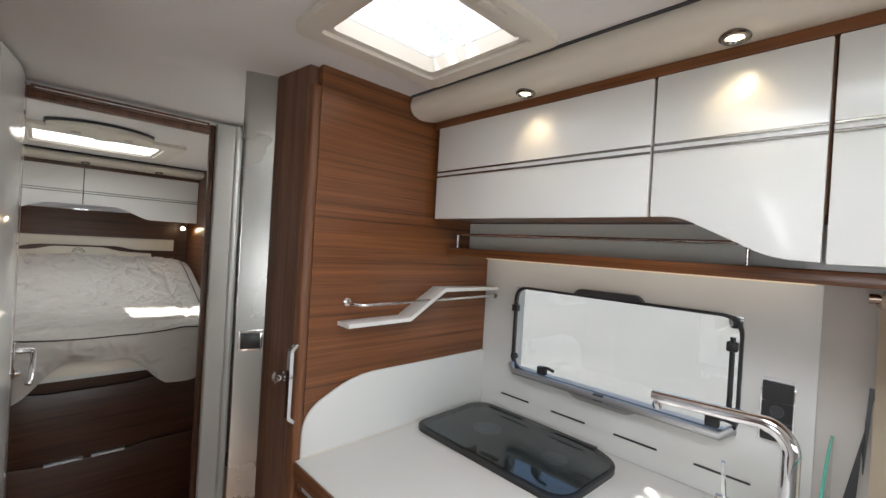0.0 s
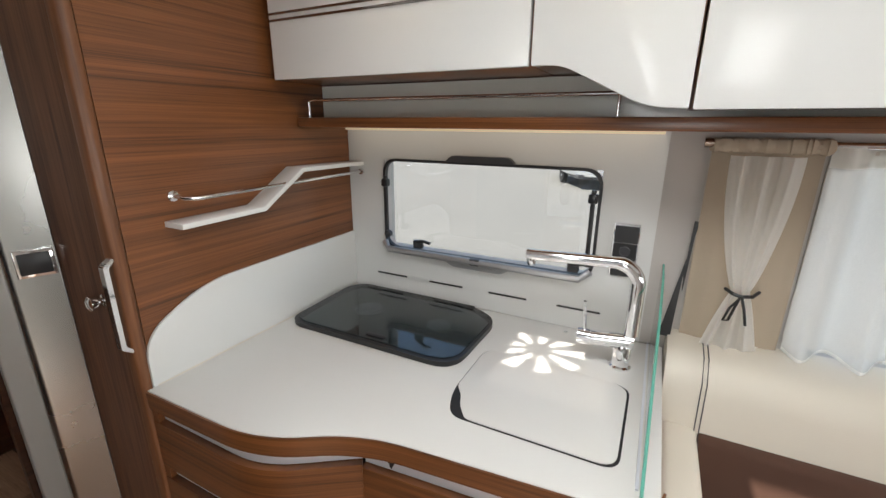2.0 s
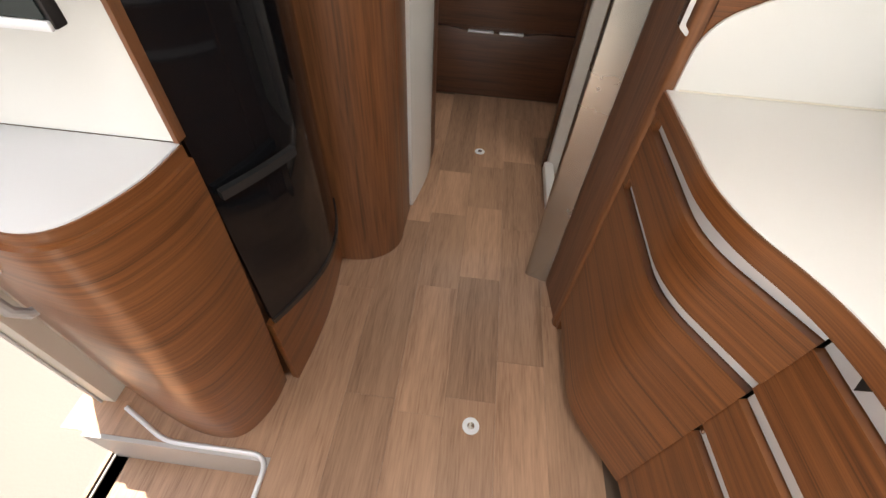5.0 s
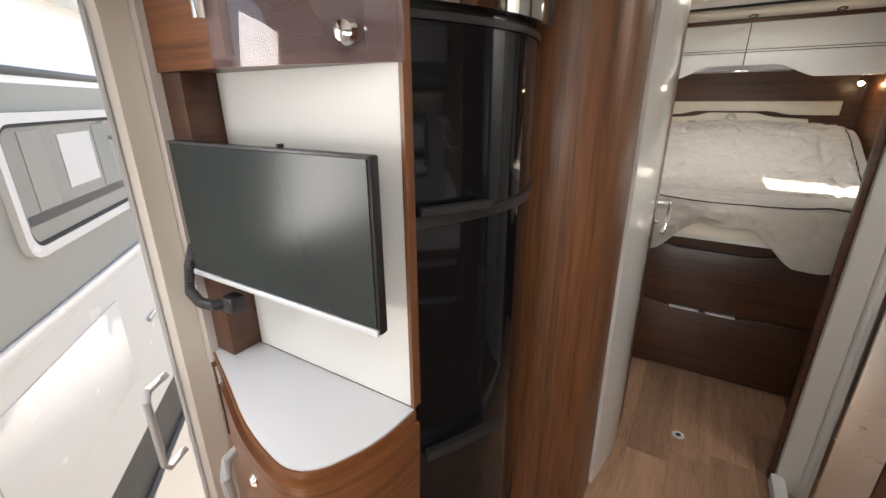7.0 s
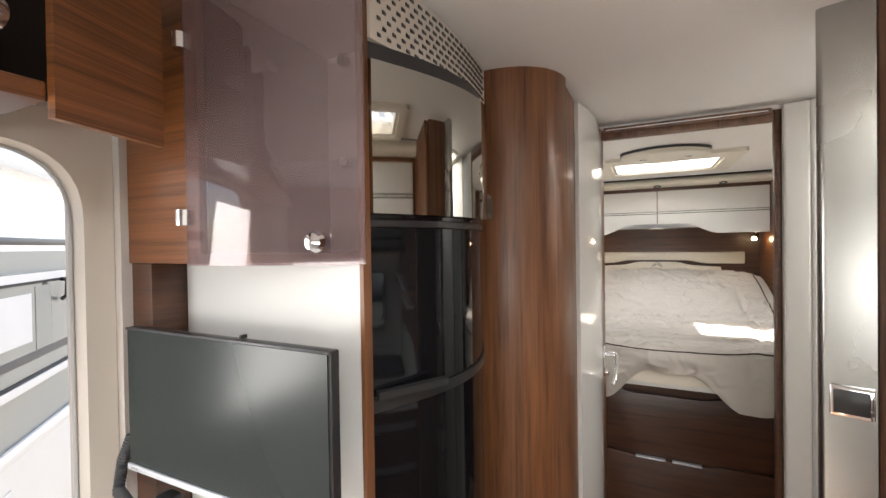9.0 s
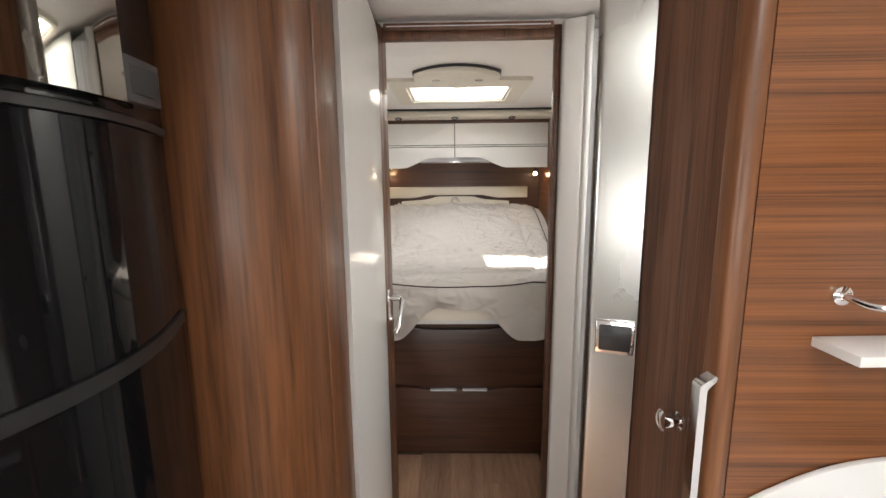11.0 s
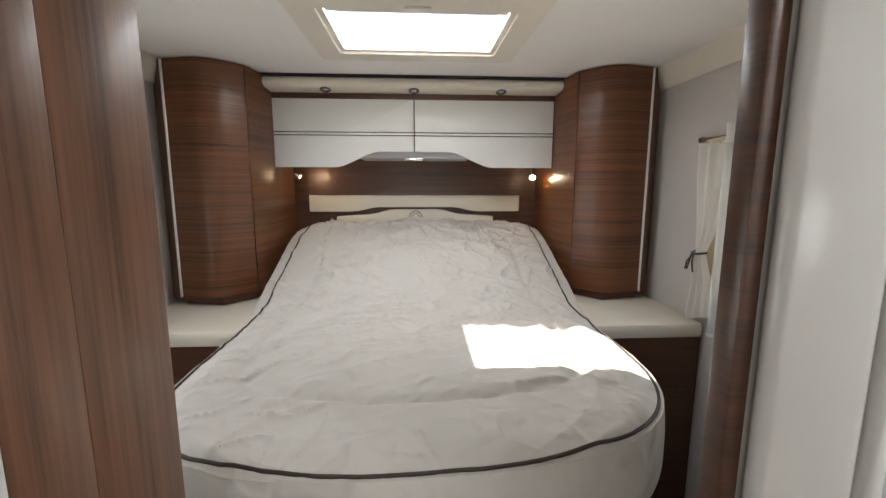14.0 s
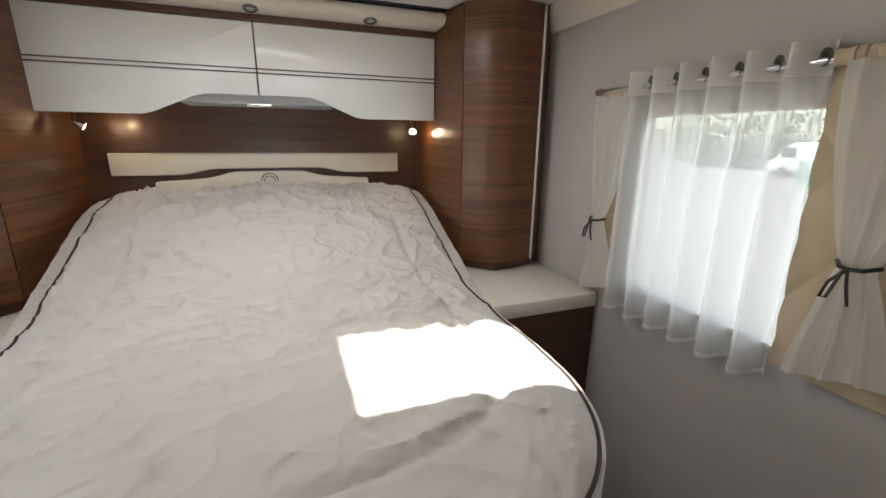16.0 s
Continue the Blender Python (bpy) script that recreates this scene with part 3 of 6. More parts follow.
part("edge", band(EDGE, -0.004, 0.0, 0.855, 0.897), WOOD_H, top, "walnut edge band")
LINE_L = rounded([(0.412, 1.092), (0.412, 0.768), (0.522, 0.603)], [0, 0.07, 0], 8)
LINE_R = [(0.527, 0.598), (0.536, 0.50), (0.553, 0.30), (0.572, 0.11), (0.585, 0.088)]


def cut_front(line, zt, zb, dip):
    """A drawer front along a line whose top edge dips for the finger rail."""
    n = 30

    def fn(u, v):
        p = along(line, u)
        t = zt - dip(u)
        return (p.x, p.y, zb + v * (t - zb))
    return sheet(n, 1, fn, 0.018)


def ease(a, b, u):
    t = max(0.0, min(1.0, (u - a) / (b - a)))
    return t * t * (3 - 2 * t)


unit = thing("kitchen_drawer_unit", (0.8, 0.8, 0), "curved walnut kitchen base unit with aluminium finger rails", "cabinet", group="kitchen base units")
part("body", prism(off_line(LINE_L, 0.02) + [(1.14, 0.602), (1.14, 1.092)], 0.085, 0.855), DARK_GREY, unit)
part("drawer_front", cut_front(LINE_L, 0.819, 0.697, lambda u: 0.0), WOOD_H, unit)
part("door_front", cut_front(LINE_L, 0.663, 0.085, lambda u: 0.0), WOOD_H, unit)
part("finger_rail", band(LINE_L, -0.003, 0.02, 0.821, 0.8545), ALU_MATT, unit, "matt aluminium finger rail")
part("finger_rail", band(LINE_L, -0.003, 0.02, 0.665, 0.695), ALU_MATT, unit, "matt aluminium finger rail")
part("end_post", box(0.396, 0.42, 1.075, 1.094, 0.02, 0.855), WOOD_H, unit)
unit2 = thing("sink_drawer_unit", (0.8, 0.3, 0), "walnut base unit with three drawers under the sink", "cabinet", group="kitchen base units")
part("body", prism(off_line(LINE_R, 0.02) + [(1.14, 0.085), (1.14, 0.60)], 0.085, 0.855), DARK_GREY, unit2)
for zt, zb in ((0.823, 0.676), (0.65, 0.521), (0.496, 0.085)):
    part("drawer_front", cut_front(LINE_R, zt, zb, lambda u: 0.026 * (1 - ease(0.5, 0.72, u)) - 0.012), WOOD_H, unit2)
    part("finger_rail", band([tuple(along(LINE_R, s / 10 * 0.66)) for s in range(11)], -0.003, 0.02, zt - 0.012, zt + 0.016), ALU_MATT, unit2, "matt aluminium finger rail")
part("end_panel", box(0.60, 1.14, 0.078, 0.0845, 0.02, 0.855), WOOD_H, unit2)
part("catch_button", box(0.518, 0.531, 0.585, 0.599, 0.493, 0.508, 0.003), CHROME, unit2)
part("rail_stop", prism([(0.545, 0.84), (0.525, 0.84), (0.536, 0.818)], 0.524, 0.538, "x"), BLACK, unit2)
part("plinth", box(0.60, 1.14, 0.10, 0.60, 0, 0.0845), BLACK, unit2)
part("plinth", prism([(0.46, 1.09), (0.46, 0.79), (0.58, 0.605), (1.14, 0.605), (1.14, 1.09)], 0, 0.0845), BLACK, unit)

# white splash panels
arcp = rounded([(0.408, 0.896), (0.408, 1.02), (0.56, 1.10), (1.139, 1.103), (1.139, 0.896)], [0, 0.14, 0.18, 0, 0], 10)
splash = thing("splash_panel", (0.77, 1.094, 0.9), "white rounded splash panel beside the hob", "splash panel")
part("panel", prism(arcp, 1.0895, 1.0985, "y", bevel=0.002), WHITE_WALL, splash)
part("sealing_strip", box(0.415, 1.139, 1.0855, 1.089, 0.9004, 0.9035, 0.001), CREAM_PLASTIC, splash, "thin cream sealing strip")
bm = bm_new()
for y0, y1, z0, z1 in ((0.128, 1.0985, 0.90, 1.065), (0.128, 0.27, 1.065, 1.36), (0.95, 1.0985, 1.065, 1.36), (0.128, 1.0985, 1.36, 1.46)):
    box(1.1405, 1.1495, y0, y1, z0, z1, bm=bm)
wp = solid("wall_panel_kitchen", bm, WHITE_WALL, "white wall panel behind the worktop", "wall panel", kind="structure", smooth=False)
vents = [solid("vent_slot", prism(rounded(rect(y, y + 0.122, 0.959, 0.9645), 0.002, 2), 1.1385, 1.1403, "x"), BLACK, "narrow black vent slot in the wall panel", "vent", group="vent slots") for y in (0.236, 0.449, 0.662, 0.873)]

# overhead lockers of the kitchen: white gloss doors in a walnut case
lk = thing("overhead_locker", (0.98, 0.73, 1.58), "white high gloss overhead locker with chrome lines", "cabinet", group="kitchen lockers")


def locker_door(parent, outline, x):
    d = part("door", prism(rounded(outline, [0.004] * len(outline), 3), x - 0.018, x, "x", bevel=0.002), WHITE_GLOSS, parent)
    return d


ZT, ZB = 1.880, 1.58


def lines_on(parent, y0, y1, x):
    for z, r in ((1.733, 0.0028), (1.718, 0.0028)):
        part("trim_line", box(x - 0.0215, x - 0.0175, y0, y1, z - r, z + r, 0.001, 1), LINE_CHROME, parent, "thin chrome line")


locker_door(lk, [(0.397, ZB), (1.075, ZB), (1.075, ZT), (0.397, ZT)], 0.845)
lines_on(lk, 0.397, 1.075, 0.845)
part("case", box(0.847, 1.139, 0.396, 1.098, ZB + 0.002, 1.9, 0.002), WOOD_H, lk)
lk2 = thing("overhead_locker", (0.98, 0.25, 1.5), "white gloss overhead locker with a curved lower edge", "cabinet", group="kitchen lockers")
locker_door(lk2, rounded([(0.391, ZB), (0.335, ZB), (0.18, 1.503), (0.113, 1.50), (0.113, ZT), (0.391, ZT)], [0, 0.05, 0.06, 0, 0, 0], 6), 0.845)
lines_on(lk2, 0.113, 0.391, 0.845)
part("case", box(0.847, 1.139, 0.11, 0.392, ZB + 0.002, 1.9, 0.002), WOOD_H, lk2)
for k in range(2):
    y1 = 0.107 - 0.62 * k
    l3 = thing("overhead_locker", (0.98, y1 - 0.3, 1.5), "white gloss overhead locker above the dinette", "cabinet", group="dinette lockers")
    locker_door(l3, [(y1 - 0.614, 1.498), (y1, 1.498), (y1, ZT), (y1 - 0.614, ZT)], 0.845)
    lines_on(l3, y1 - 0.614, y1, 0.845)
    part("case", box(0.847, 1.139, y1 - 0.616, y1, 1.502, 1.9, 0.002), WOOD_H, l3)
# walnut band and padded cream cove with spots
solid("trim_locker_band", box(0.829, 0.8465, -1.2, 1.098, 1.8815, 1.907), WOOD_H, kind="structure")
prof = [(0.842, 1.9075), (0.80, 1.897), (0.755, 1.893), (0.722, 1.906), (0.712, 1.93), (0.722, 1.959), (0.842, 1.959)]
solid("cove_padding", prism(rounded(prof, [0, 0.03, 0.03, 0.02, 0.02, 0, 0], 4), -1.25, 1.095, "y"), CREAM, "cream padded cove above the lockers", "cove", kind="structure")
solid("trim_cove_line", box(0.712, 0.721, -1.25, 1.095, 1.9565, 1.9598), DARK_GREY, kind="structure")


def spot(at, way, group, lit=True):
    s = thing("ceiling_spot", at, "small round chrome spot lamp, lit" if lit else "small round chrome spot lamp, unlit", "lamp", group=group)
    part("rim", lathe([(0.024, -0.004), (0.025, 0.002), (0.022, 0.005), (0.016, 0.005), (0.014, 0.0)], at, way, 24), SPOT_RIM, s)
    part("lens", lathe([(0.0135, -0.002), (0.0135, 0.001), (0.009, 0.0015)], at, way, 20), WARM_LED if lit else GREY_PLASTIC, s, "warm glowing lens" if lit else "")
    return s


def spot_light(at, way, power):
    d = bpy.data.lights.new("spot_lamp", "SPOT")
    d.energy, d.spot_size, d.spot_blend, d.color, d.shadow_soft_size = power, radians(95), 0.9, (1.0, 0.8, 0.5), 0.015
    ob = new("spot_lamp", d)
    e = Vector(at) + Vector(way).normalized() * 0.02
    ob.matrix_world = look(e, e + Vector(way))


for y in (0.69, 0.241, -0.3):
    spot((0.765, y, 1.894), (-0.08, 0, -1), "locker spots")
    spot_light((0.765, y, 1.885), (0.45, 0, -1), 0.22)

# walnut shelf under the lockers with a chrome rail, and the grey back panel
shelf = thing("wall_shelf", (1.0, 0.2, 1.47), "long walnut shelf under the lockers with chrome rail", "shelf")
part("board", box(0.918, 1.139, -1.2, 1.098, 1.461, 1.488, 0.003), WOOD_H, shelf)
part("rail", tube([(0.945, 1.094, 1.535), (0.945, 0.20, 1.535)], 0.0045), CHROME, shelf)
for y in (1.075, 0.235):
    part("bracket", tube([(0.945, y, 1.489), (0.945, y, 1.535)], 0.0035), CHROME, shelf)
solid("shelf_back_panel", box(1.03, 1.139, -1.2, 1.098, 1.4885, 1.5795), material("grey_green_panel", (0.76, 0.78, 0.72), 0.2, coat=0.4), "grey green gloss panel behind the shelf", "wall panel", kind="structure")

# ---------------- bedroom ----------------
solid("wall_headboard", box(-0.66, 0.80, 4.045, 4.068, 0.9, 1.90), WOOD_D, "dark walnut wall panel behind the bed head", "wall panel", kind="structure")


def closet(sign):
    c = 0.083

    def mx(x):
        return c + sign * (x - c)
    cl = thing("wardrobe", (mx(0.95), 3.7, 0.98), "curved walnut wardrobe with a slim chrome edge", "wardrobe", group="bedroom wardrobes")
    door_line = rounded([(mx(0.79), 3.525), (mx(0.90), 3.405), (mx(1.07), 3.445)], [0, 0.12, 0], 10)
    part("door", prism(door_line + [(mx(1.07), 3.465), (mx(0.80), 3.545)], 1.0, 1.955), WOOD_B, cl)
    part("side", prism([(mx(0.788), 3.527), (mx(0.757), 3.70), (mx(0.757), 4.043), (mx(0.78), 4.043), (mx(0.80), 3.55)], 0.985, 1.955), WOOD_B, cl)
    part("body", prism([(mx(0.80), 3.55), (mx(1.065), 3.47), (mx(1.146), 3.51), (mx(1.146), 4.043), (mx(0.785), 4.043)], 0.987, 1.954), WOOD_D, cl)
    part("outer_side", prism([(mx(1.078), 3.448), (mx(1.10), 3.46), (mx(1.146), 3.508), (mx(1.07), 3.468)], 0.985, 1.955), WOOD_DV, cl)
    part("edge_strip", tube([(mx(1.074), 3.441, 1.0), (mx(1.074), 3.441, 1.95)], 0.005, 8), SATIN, cl, "slim chrome edge strip")
    part("base", prism([(mx(0.80), 3.545), (mx(0.90), 3.43), (mx(1.07), 3.47), (mx(1.07), 3.6), (mx(0.80), 3.6)], 0.965, 0.998), WOOD_D, cl)
    sh = thing("side_shelf", (mx(0.95), 3.3, 0.9), "pale padded shelf on a dark walnut side cabinet", "side cabinet", group="bedside cabinets")
    part("pad", prism(rounded([(mx(0.60), 3.10), (mx(1.148), 3.10), (mx(1.148), 4.04), (mx(0.60), 4.04)], [0.02, 0.02, 0, 0], 4), 0.905, 0.962, bevel=0.014), CREAM, sh, "cream padded top")
    part("body", box(min(mx(0.62), mx(1.147)), max(mx(0.62), mx(1.147)), 3.115, 4.04, 0.0, 0.9045), WOOD_D, sh)
    return cl


closet(1)
closet(-1)
out = thing("bedside_switch", (-0.90, 3.112, 0.80), "grey double switch on the side cabinet", "switch")
part("plate", box(-0.945, -0.875, 3.104, 3.1145, 0.80, 0.87, 0.003), GREY_PLASTIC, out)
part("rocker", box(-0.935, -0.885, 3.1, 3.1035, 0.81, 0.86, 0.002), DARK_GREY, out)

bl = thing("bed_locker", (0.07, 3.9, 1.55), "white high gloss bedroom locker with two doors", "cabinet")
LX0, LX1, LG = -0.605, 0.752, 0.073
YL = 3.765
for s, x0 in ((-1, LX0), (1, LX1)):
    xin = LG + s * 0.0025
    pts = [(xin, 1.871), (xin, 1.627), (LG + s * 0.188, 1.627), (LG + s * 0.36, 1.553), (x0, 1.553), (x0, 1.871)]
    d = part("door", prism(rounded(pts, [0.003, 0.003, 0.03, 0.03, 0.004, 0.004], 5), YL - 0.018, YL, "y", bevel=0.002), WHITE_GLOSS, bl)
    for z in (1.7175, 1.703):
        part("trim_line", box(min(x0, xin), max(x0, xin), YL - 0.0215, YL - 0.0175, z - 0.0024, z + 0.0024, 0.001, 1), LINE_CHROME, d, "thin chrome line")
part("case", box(LX0, LX1, YL + 0.001, 4.043, 1.632, 1.9), WOOD_D, bl)
part("recess", box(-0.2, 0.35, YL + 0.03, 4.04, 1.60, 1.631), GREY_TOP, bl)
part("switch", box(0.025, 0.115, YL + 0.02, YL + 0.04, 1.588, 1.5995, 0.003), CHROME, bl, "small chrome lamp switch")
solid("trim_bed_band", box(LX0 - 0.02, LX1 + 0.02, YL - 0.02, YL - 0.001, 1.8725, 1.896), WOOD_D, kind="structure")
prof = [(YL, 1.897), (YL - 0.06, 1.898), (YL - 0.10, 1.905), (YL - 0.115, 1.925), (YL - 0.10, 1.950), (YL, 1.951)]
solid("cove_padding_bedroom", prism(rounded(prof, [0, 0.02, 0.02, 0.015, 0.01, 0], 4), -0.64, 0.79, "x"), CREAM, "cream padded cove above the bed lockers", "cove", kind="structure")
solid("trim_cove_line_bedroom", box(-0.66, 0.82, YL - 0.112, YL, 1.9515, 1.9595), BLACK, kind="structure")
for x in (-0.33, 0.073, 0.48):
    spot((x, YL - 0.075, 1.9), (0, -0.3, -1), "bed cove spots", lit=False)

# reading lamps
for s, x, way, lit in ((-1, -0.535, (0.75, 0.35, -0.45), (0.10, 0.125, 0.0)), (1, 0.685, (-0.2, -0.8, -0.5), (0.03, -0.02, -0.02))):
    rl = thing("reading_lamp", (x, 3.85, 1.52), "small chrome reading lamp, lit", "lamp", group="reading lamps")
    part("stem", tube([(x, 3.88, 1.633), (x, 3.87, 1.56), (x, 3.853, 1.528)], 0.005), CHROME, rl)
    part("head", lathe([(0.008, 0), (0.014, 0.012), (0.017, 0.03), (0.015, 0.032)], (x, 3.852, 1.525), way, 18), CHROME, rl)
    part("lens", lathe([(0.014, 0.0305), (0.013, 0.0335)], (x, 3.852, 1.525), way, 16), glow("reading_glow", (1.0, 0.85, 0.6), 25.0), rl, "warm glowing lens")
    d = bpy.data.lights.new("reading_light", "POINT")
    d.energy, d.color, d.shadow_soft_size = 0.12, (1.0, 0.78, 0.45), 0.012
    new("reading_light", d).location = (x + lit[0], 3.85 + lit[1], 1.52 + lit[2])

# head panels
hp = thing("headboard", (0.07, 4.04, 1.2), "cream leatherette headboard with a raised centre", "headboard")
hx0, hx1 = -0.51, 0.66
pts = [(hx0, 1.412), (hx1, 1.412), (hx1, 1.322), (0.40, 1.322), (0.30, 1.346), (-0.15, 1.346), (-0.25, 1.322), (hx0, 1.322)]
part("upper_pad", prism(rounded(pts, [0.004, 0.004, 0.01, 0.04, 0.03, 0.03, 0.04, 0.01], 4), 4.02, 4.044, "y", bevel=0.006), CREAM, hp)
pts = [(-0.36, 1.15), (0.51, 1.15), (0.51, 1.297), (0.30, 1.31), (0.22, 1.335), (-0.07, 1.335), (-0.15, 1.31), (-0.36, 1.297)]
part("lower_pad", prism(rounded(pts, [0, 0, 0.01, 0.04, 0.03, 0.03, 0.04, 0.01], 4), 4.0, 4.03, "y", bevel=0.008), CREAM, hp)
for r, e in ((0.034, 0.0022), (0.022, 0.0018)):
    part("emblem_arc", tube([(0.075 + r * math.cos(t), 3.998, 1.292 + r * math.sin(t)) for t in (math.pi * k / 12 for k in range(13))], e, 6), BLACK, hp)

# bed: box, slatted base and quilted cover
bed = thing("bed", (0.09, 3.0, 0), "high island bed with an off-white quilted cover", "bed")
part("drawer_box", box(-0.40, 0.56, 2.67, 3.6, 0.0, 0.881), WOOD_D, bed)


def drawer(z0, z1):
    pts = [(-0.395, z0), (0.555, z0), (0.555, z1), (0.32, z1), (0.24, z1 - 0.016), (-0.08, z1 - 0.016), (-0.16, z1), (-0.395, z1)]
    d = part("drawer_front", prism(rounded(pts, [0.004, 0.004, 0.004, 0.03, 0.03, 0.03, 0.03, 0.004], 4), 2.65, 2.669, "y", bevel=0.002), WOOD_D, bed)
    return d


drawer(0.05, 0.385)
drawer(0.402, 0.72)
for x0, x1 in ((-0.07, 0.07), (0.10, 0.23)):
    part("drawer_grip", box(x0, x1, 2.645, 2.668, 0.366, 0.376, 0.003), ALU_MATT, bed, "aluminium grip")
part("base_frame", prism(rounded(rect(-0.30, 0.47, 2.29, 2.6685), [0.12, 0.12, 0.002, 0.002]), 0.860, 0.881), WHITE_WALL, bed, "white slatted base frame")
BX, BHW, BY0, BY1 = 0.095, 0.570, 2.235, 4.01


def half_width(y):
    """Half the cover's width: rounded at the foot, a little wider at the head."""
    t = max(0.0, min(1.0, (BY0 + 0.5 - y) / 0.5))
    return BHW * (1 - t ** 2.6) ** (1 / 2.6) + 0.065 * ease(2.9, 3.4, y)


def skew(x, y):
    """The foot reaches a little further out on the door side."""
    return y + 0.022 * (x - BX) / BHW * (1 - ease(BY0 + 0.1, BY0 + 0.7, y))


def row_y(k):
    """Rows of the cover, closer together at the foot; k from 0 at the foot to 1 at the head."""
    return BY0 + 0.5 * (1 - math.cos(k / 0.3 * math.pi / 2)) if k < 0.3 else BY0 + 0.5 + (BY1 - BY0 - 0.5) * (k - 0.3) / 0.7


def bed_outline(a):
    """a from 0 to 1 runs from one head corner round the foot to the other."""
    y = row_y(abs(a - 0.5) * 2)
    x = BX + math.copysign(half_width(y), a - 0.5)
    return Vector((x, skew(x, y)))


def bed_height(x, y):
    rise = 0.225 * ease(3.15, 3.95, y)
    crown = 0.018 * (1 - ((x - BX) / BHW) ** 2)
    w = noise.noise((x * 2.3, y * 2.0, 0.3)) * 0.006 + noise.noise((x * 6 + 3, y * 4.5, 1.7)) * 0.004
    for f, h, sd, th in ((1.6, 0.003, 2.2, 0.05), (2.8, 0.011, 5.1, 0.04), (4.6, 0.019, 9.4, 0.05), (7.5, 0.016, 3.3, 0.07), (12.0, 0.007, 6.1, 0.09)):
        wx, wy = x + 0.14 * noise.noise((x * 2.6, y * 2.6, sd)), y + 0.14 * noise.noise((x * 2.6, y * 2.6, sd + 4))
        r = abs(noise.noise((wx * f * 0.9 + wy * f * 0.6, wy * f * 1.3 - wx * f * 0.6, sd)))
        w += h * (math.exp(-r / th) - 0.25) * max(0.2, 0.8 + 0.7 * noise.noise((x * 1.7, y * 1.7, sd + 7)))
    w *= 0.42 + 0.58 * ease(2.6, 3.15, y)
    w *= 0.3 + 0.7 * ease(0.0, 0.10, half_width(y) - abs(x - BX)) * ease(BY0, BY0 + 0.10, y)
    seam = 0.0
    d = abs(y - 3.70)
    seam -= 0.011 * math.exp(-(d / 0.016) ** 2) if abs(x - BX) < 0.43 else 0
    if y < 3.7:
        e = (abs(x - BX) / (BHW - 0.13)) ** 2.4 + (max(0.0, BY0 + 0.5 - y) / 0.29) ** 2.4
        d = abs(e ** (1 / 2.4) - 1) * (BHW - 0.13 if y > BY0 + 0.5 else 0.33)
        seam -= 0.012 * math.exp(-(d / 0.015) ** 2)
    return 1.035 + rise + crown + w + seam


def edge_height(x, y):
    return bed_height(x, y) - 0.022


def top_z(x, y):
    """The cover's height with its rounded rim; y before the skew of the foot."""
    k = abs(x - BX) / max(half_width(y), 0.001)
    return bed_height(x, y) - 0.022 * max(ease(0.86, 1.0, k), 1 - ease(BY0, BY0 + 0.07, y))


def cover_top(u, v):
    y = row_y(v)
    x = BX + half_width(y) * (u - 0.5) * 2
    return (x, skew(x, y), top_z(x, y))


def cover_side(u, s):
    p = bed_outline(u)
    d = (p - Vector((BX, max(BY0 + 0.5, min(p.y, 3.9))))).normalized()
    wave = 0.020 * s * math.sin(u * 88 + 2 * math.sin(u * 31)) + 0.016 * s * noise.noise((u * 26, s * 2, 0.5))
    drop = 0.09 + 0.15 * ease(-0.0, -0.22, p.x) + 0.15 * ease(0.15, 0.34, p.x) + 0.008 * math.sin(p.x * 17)
    q = p + d * (0.014 * math.sin(s * math.pi) - 0.03 * s + wave) + d * (0.085 * s * (1 - 0.5 * s) * ease(2.95, 3.25, p.y))
    return (q.x, q.y, edge_height(p.x, p.y) - s * drop)


cv = part("cover", sheet(230, 400, cover_top), BED_CLOTH, bed, "off-white quilted cover, slightly creased")
part("cover_skirt", sheet(300, 16, cover_side), BED_CLOTH, bed)
line = []
for k in range(241):
    y = row_y(abs(k / 240 - 0.5) * 2)
    p = Vector((BX + math.copysign(half_width(y), k / 240 - 0.5), y))
    c = Vector((BX, max(BY0 + 0.5, y)))
    p += (c - p).normalized() * (0.010 + 0.04 * ease(2.95, 3.3, y))
    line.append((p.x, skew(p.x, p.y), top_z(p.x, p.y) + 0.001))
part("piping", tube(line, 0.0036, 8), PIPING, bed, "dark brown piping")
part("mattress", prism([(p.x, p.y) for p in (Vector((BX, 3.0)).lerp(bed_outline(k / 60), 0.95) for k in range(61))], 0.8815, 0.985), CREAM, bed)

# side coves at the wall and ceiling in the bedroom
for nm, x, s in (("trim_cove_east", XR, -1), ("trim_cove_west", XL, 1)):
    prof = [(x + s * 0.001, 1.876), (x + s * 0.012, 1.872), (x + s * 0.05, 1.93), (x + s * 0.052, 1.9595), (x + s * 0.001, 1.9595)]
    solid(nm, prism(prof, 2.09, 3.52, "y"), CREAM, kind="structure")

# ceiling lamp panel in front of the roof light
dl = thing("ceiling_lamp", (0.075, 2.56, 1.95), "cream curved ceiling lamp with two small spots", "lamp")
pts = rounded([(-0.125, 2.715)] + [(0.076 + 0.2 * (k - 6) / 6, 2.495 + 0.115 * abs((k - 6) / 6) ** 2.2) for k in range(13)] + [(0.277, 2.715)], [0.04, 0.02] + [0] * 11 + [0.02, 0.04], 4)
part("body", prism(pts, 1.922, 1.946, bevel=0.008), CREAM_PLASTIC, dl)
part("backing", prism([(0.076 + (x - 0.076) * 1.03, y + 0.012) for x, y in pts], 1.9465, 1.9595), DARK_GREY, dl, "dark backing plate")
